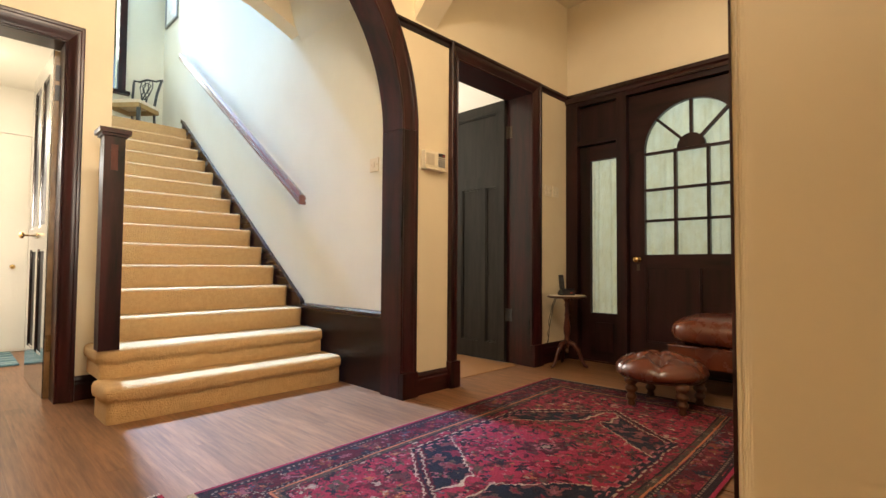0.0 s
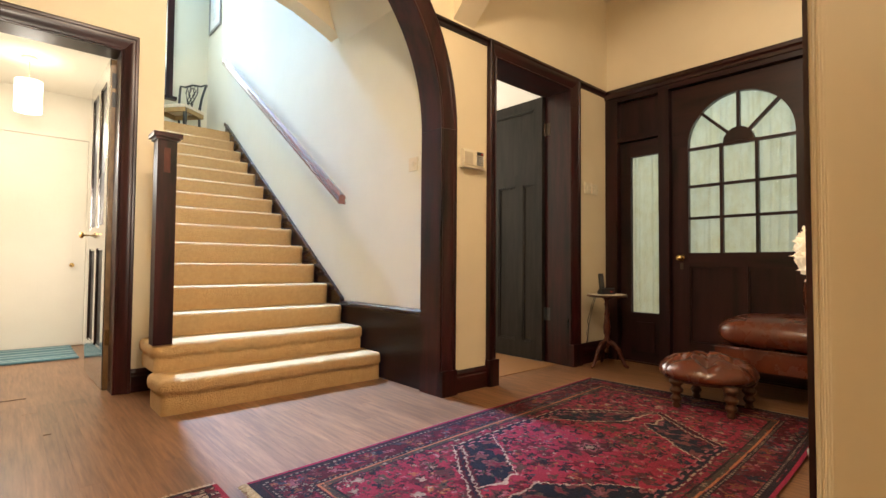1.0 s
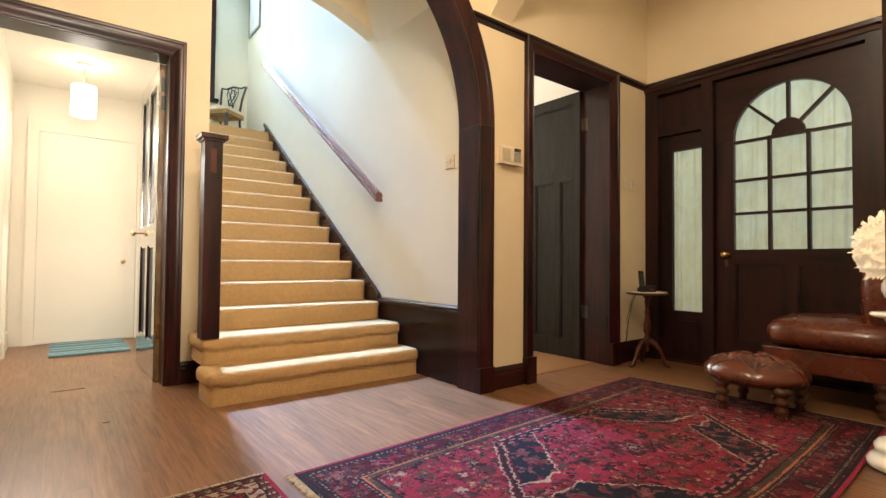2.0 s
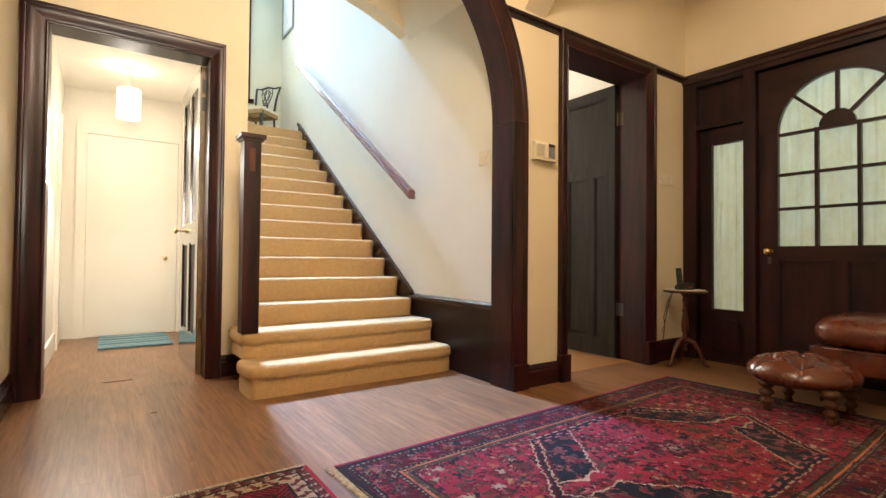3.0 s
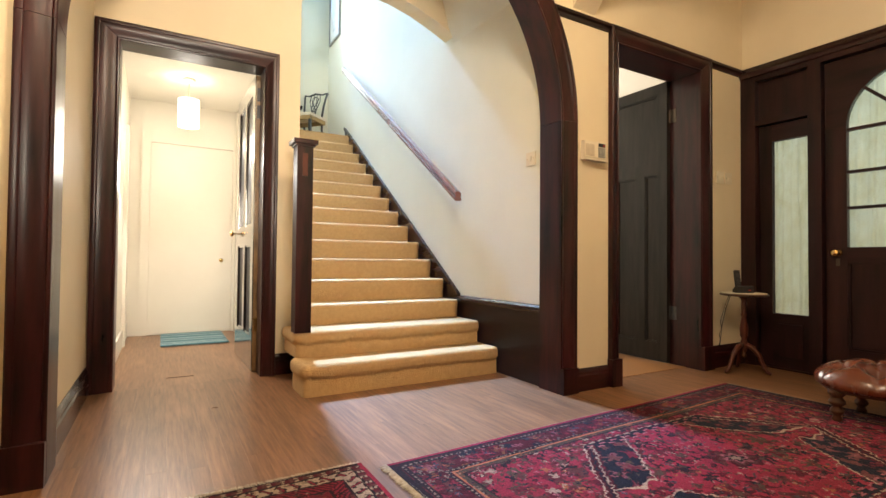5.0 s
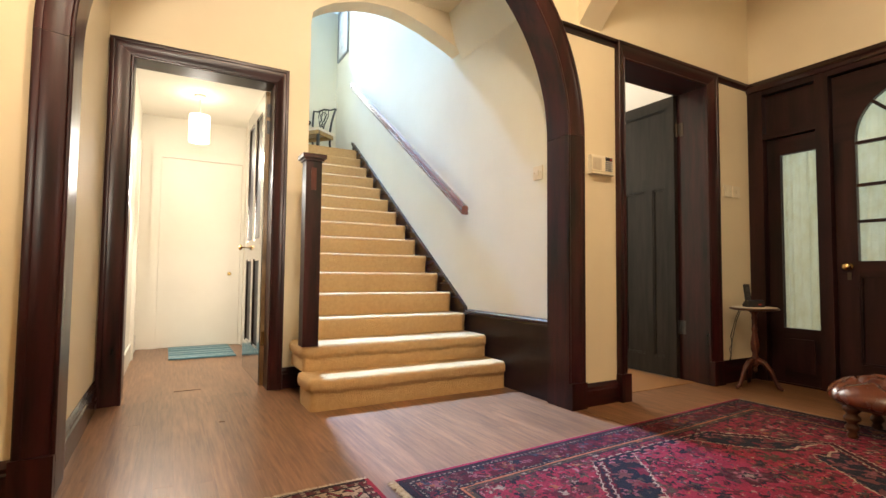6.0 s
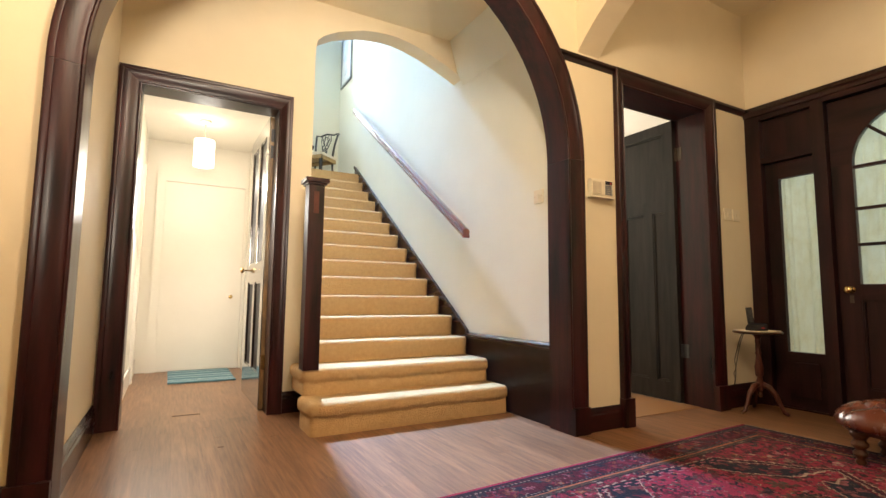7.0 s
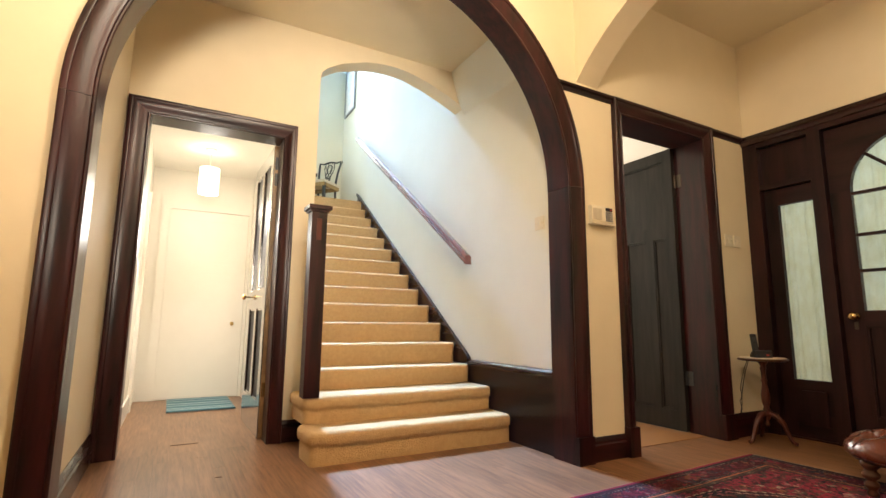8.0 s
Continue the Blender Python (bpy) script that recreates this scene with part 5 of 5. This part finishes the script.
def small_rug(u, v, L, W):
    uu, vv = u, v
    u = u + 0.004 * drift(uu, vv, 0.08, 61)
    v = v + 0.004 * drift(uu, vv, 0.08, 62)
    c = np.tile(CRIM * 1.1, (*u.shape, 1))
    def sow(mask, pitch, pal, seed, cover):
        m, col = motifs(u, v, pitch, pal, seed, cover)
        m &= mask
        c[m] = col[m]
    everywhere = np.ones(u.shape, bool)
    sow(everywhere, 0.055, [NAVY, DARK, CREAMC * 0.8, RED, BROWN, ORANGE * 0.7], 51, 0.9)
    sow(everywhere, 0.026, [DARK, CREAMC * 0.6, RED, BROWN], 52, 0.5)
    iu, iv_ = L - abs(u), W - abs(v)
    inset = np.minimum(iu, iv_)
    along = np.where(iv_ < iu, u, v)
    def band(a, b):
        return (inset >= a) & (inset < b)
    c[band(0.0, 0.185)] = DARK
    # small checks near the edge
    z = band(0.020, 0.046)
    k = np.floor(along / 0.017) % 3
    c[z] = CRIM * 0.8
    c[z & (k == 0)] = CREAMC * 0.7
    c[z & (k == 1)] = BROWN
    c[band(0.030, 0.036) & (k == 0)] = DARK
    # pale band with dark slanting leaves
    z = band(0.056, 0.112)
    c[z] = CREAMC * 0.8
    ph_ = (along / 0.058 + 0.35 * np.sin(along * 9)) % 1
    bend = inset - 0.084 - 0.016 * np.sin(2 * math.pi * ph_)
    c[z & (abs(bend) < 0.017 * np.sin(math.pi * ph_)) & (ph_ > 0.12)] = DARK
    c[z & (abs(bend) < 0.007 * np.sin(math.pi * ph_)) & (ph_ > 0.3) & (ph_ < 0.8)] = RED * 0.8
    sow(z, 0.029, [BROWN, CREAMC * 0.5, CRIM, DARK], 53, 0.28)
    # striped inner guard
    z = band(0.120, 0.175)
    c[z] = RED * 0.75
    c[z & (np.floor((along + inset) / 0.012) % 2 == 0)] = CRIM * 0.4
    sow(z, 0.034, [DARK, BROWN, CREAMC * 0.5], 54, 0.35)
    c[iv_ < 0.018] = np.array((0.22, 0.015, 0.03))
    rs = np.random.RandomState(9)
    return c * (0.74 + 0.44 * rs.rand(*u.shape))[..., None]


def rug(name, label, L, W, cell, paint, m, fringe_ends, seed):
    nu, nv = int(2 * L / cell), int(2 * W / cell)
    us, vs = np.linspace(-L, L, nu + 1), np.linspace(-W, W, nv + 1)
    U, V = np.meshgrid(us, vs, indexing='ij')
    wav = 0.004 * np.sin(3.1 * U + seed) * np.sin(4.3 * V + 1) + 0.0015 * np.random.RandomState(seed).rand(*U.shape)
    Z = 0.012 + wav * 0.5
    co = np.stack([U + 0.006 * np.sin(5 * V + seed), V + 0.005 * np.sin(4 * U + seed), Z], -1).reshape(-1, 3)
    idx = np.arange((nu + 1) * (nv + 1)).reshape(nu + 1, nv + 1)
    faces = np.stack([idx[:-1, :-1], idx[1:, :-1], idx[1:, 1:], idx[:-1, 1:]], -1).reshape(-1, 4)
    me = bpy.data.meshes.new("woven_sheet")
    me.from_pydata(co.tolist(), [], faces.tolist())
    cu, cv = (us[:-1] + us[1:]) / 2, (vs[:-1] + vs[1:]) / 2
    CU, CV = np.meshgrid(cu, cv, indexing='ij')
    col = paint(CU, CV, L, W)
    rgba = np.concatenate([np.clip(col, 0, 1), np.ones((*col.shape[:2], 1))], -1).reshape(-1, 4)
    layer = me.color_attributes.new("knot", 'FLOAT_COLOR', 'CORNER')
    layer.data.foreach_set("color", np.repeat(rgba, 4, axis=0).astype(np.float32).ravel())
    me.materials.append(WOOL)
    th = thing(name, label, "rug")
    ob = new("woven_sheet", me)
    ob.parent = th
    part("backing", box(-L + 0.004, L - 0.004, -W + 0.004, W - 0.004, 0.0045, 0.0085), FRINGE, th)
    rnd = random.Random(seed)
    for e in fringe_ends:
        bm = bmesh.new()
        n = int(2 * W / 0.0042)
        for i in range(n):
            y = -W + 2 * W * (i + rnd.random()) / n
            ln = (0.022 + 0.012 * rnd.random()) * (0.7 if e > 0 and L > 1 else 1)
            dx = rnd.uniform(-0.006, 0.006)
            tube([(e * (L - 0.005), y, 0.010), (e * (L + ln * 0.5), y + dx * 0.4, 0.009), (e * (L + ln), y + dx, 0.0065)], [0.0026, 0.0026, 0.0018], 4, bm)
        tagged(part("fringe", bm, FRINGE, th, "pale cotton fringe"), kind="stuff")
    th.matrix_world = m
    return th


rug("persian_rug", "red and navy patterned wool rug with a medallion", 1.305, 0.715, 0.0052, big_rug, pose(-0.105, -1.14, 0.0, 0, 0, 2.5), (-1, 1), 3)
rug("runner_rug", "dark red bordered wool rug with pale fringe", 0.75, 0.41, 0.0055, small_rug, pose(-1.932, -1.168, 0.0, 0, 0, 90.5), (1,), 8)

# ---- floor boards, last ----
floor_ob = bpy.data.objects["floor"]
brd = random.Random(5)
BWID = 0.0745


def board_mesh(length):
    bm = box(-BWID / 2 + 0.0001, BWID / 2 - 0.0001, 0.0001, length - 0.0001, -0.0115, 0.0)
    top = [e for e in bm.edges if all(v.co.z > -0.001 for v in e.verts)]
    bmesh.ops.bevel(bm, geom=top, offset=0.00015, segments=1, affect='EDGES')
    me = bpy.data.meshes.new("plank")
    bm.to_mesh(me)
    bm.free()
    me.materials.append(PLANK)
    return me


def lay(x0, x1, y0, y1, lengths, single):
    joined = bmesh.new()
    n = int(round((x1 - x0) / BWID))
    for i in range(n):
        x = x0 + (i + 0.5) * BWID
        y = y0
        first = True
        while y < y1 - 0.01:
            ln = brd.choice(lengths) * (brd.uniform(0.3, 0.9) if first else 1)
            ln = min(ln, y1 - y)
            first = False
            if single:
                key = round(ln, 2) if ln in lengths else ln
                if key not in BOARDS:
                    BOARDS[key] = board_mesh(ln)
                ob = new("plank", BOARDS[key])
                ob.location = (x, y, brd.uniform(-0.0001, 0.0002))
                ob.parent = floor_ob
            else:
                add_box(joined, x - BWID / 2 + 0.0001, x + BWID / 2 - 0.0001, y + 0.0001, y + ln - 0.0001, -0.0115, brd.uniform(-0.0001, 0.0001))
            y += ln
    if not single:
        tagged(part("planks_beyond", joined, PLANK, floor_ob), kind="stuff")
    joined.free() if single else None


BOARDS = {}
LEN = (1.25, 1.55, 1.9)
lay(-2.66, 0.03, -1.2, 1.39, LEN, True)
lay(0.03, 2.05, -2.25, -0.002, LEN, True)
lay(-3.9, -2.66, -2.25, -0.002, LEN, False)
lay(-2.66, 0.03, -2.25, -1.2, LEN, False)
lay(-2.56, -1.47, 1.39, PY, LEN, False)
lay(0.49, 1.43, -0.002, 0.115, LEN, False)
lay(-3.9, 1.0, -5.9, -2.25, LEN, False)
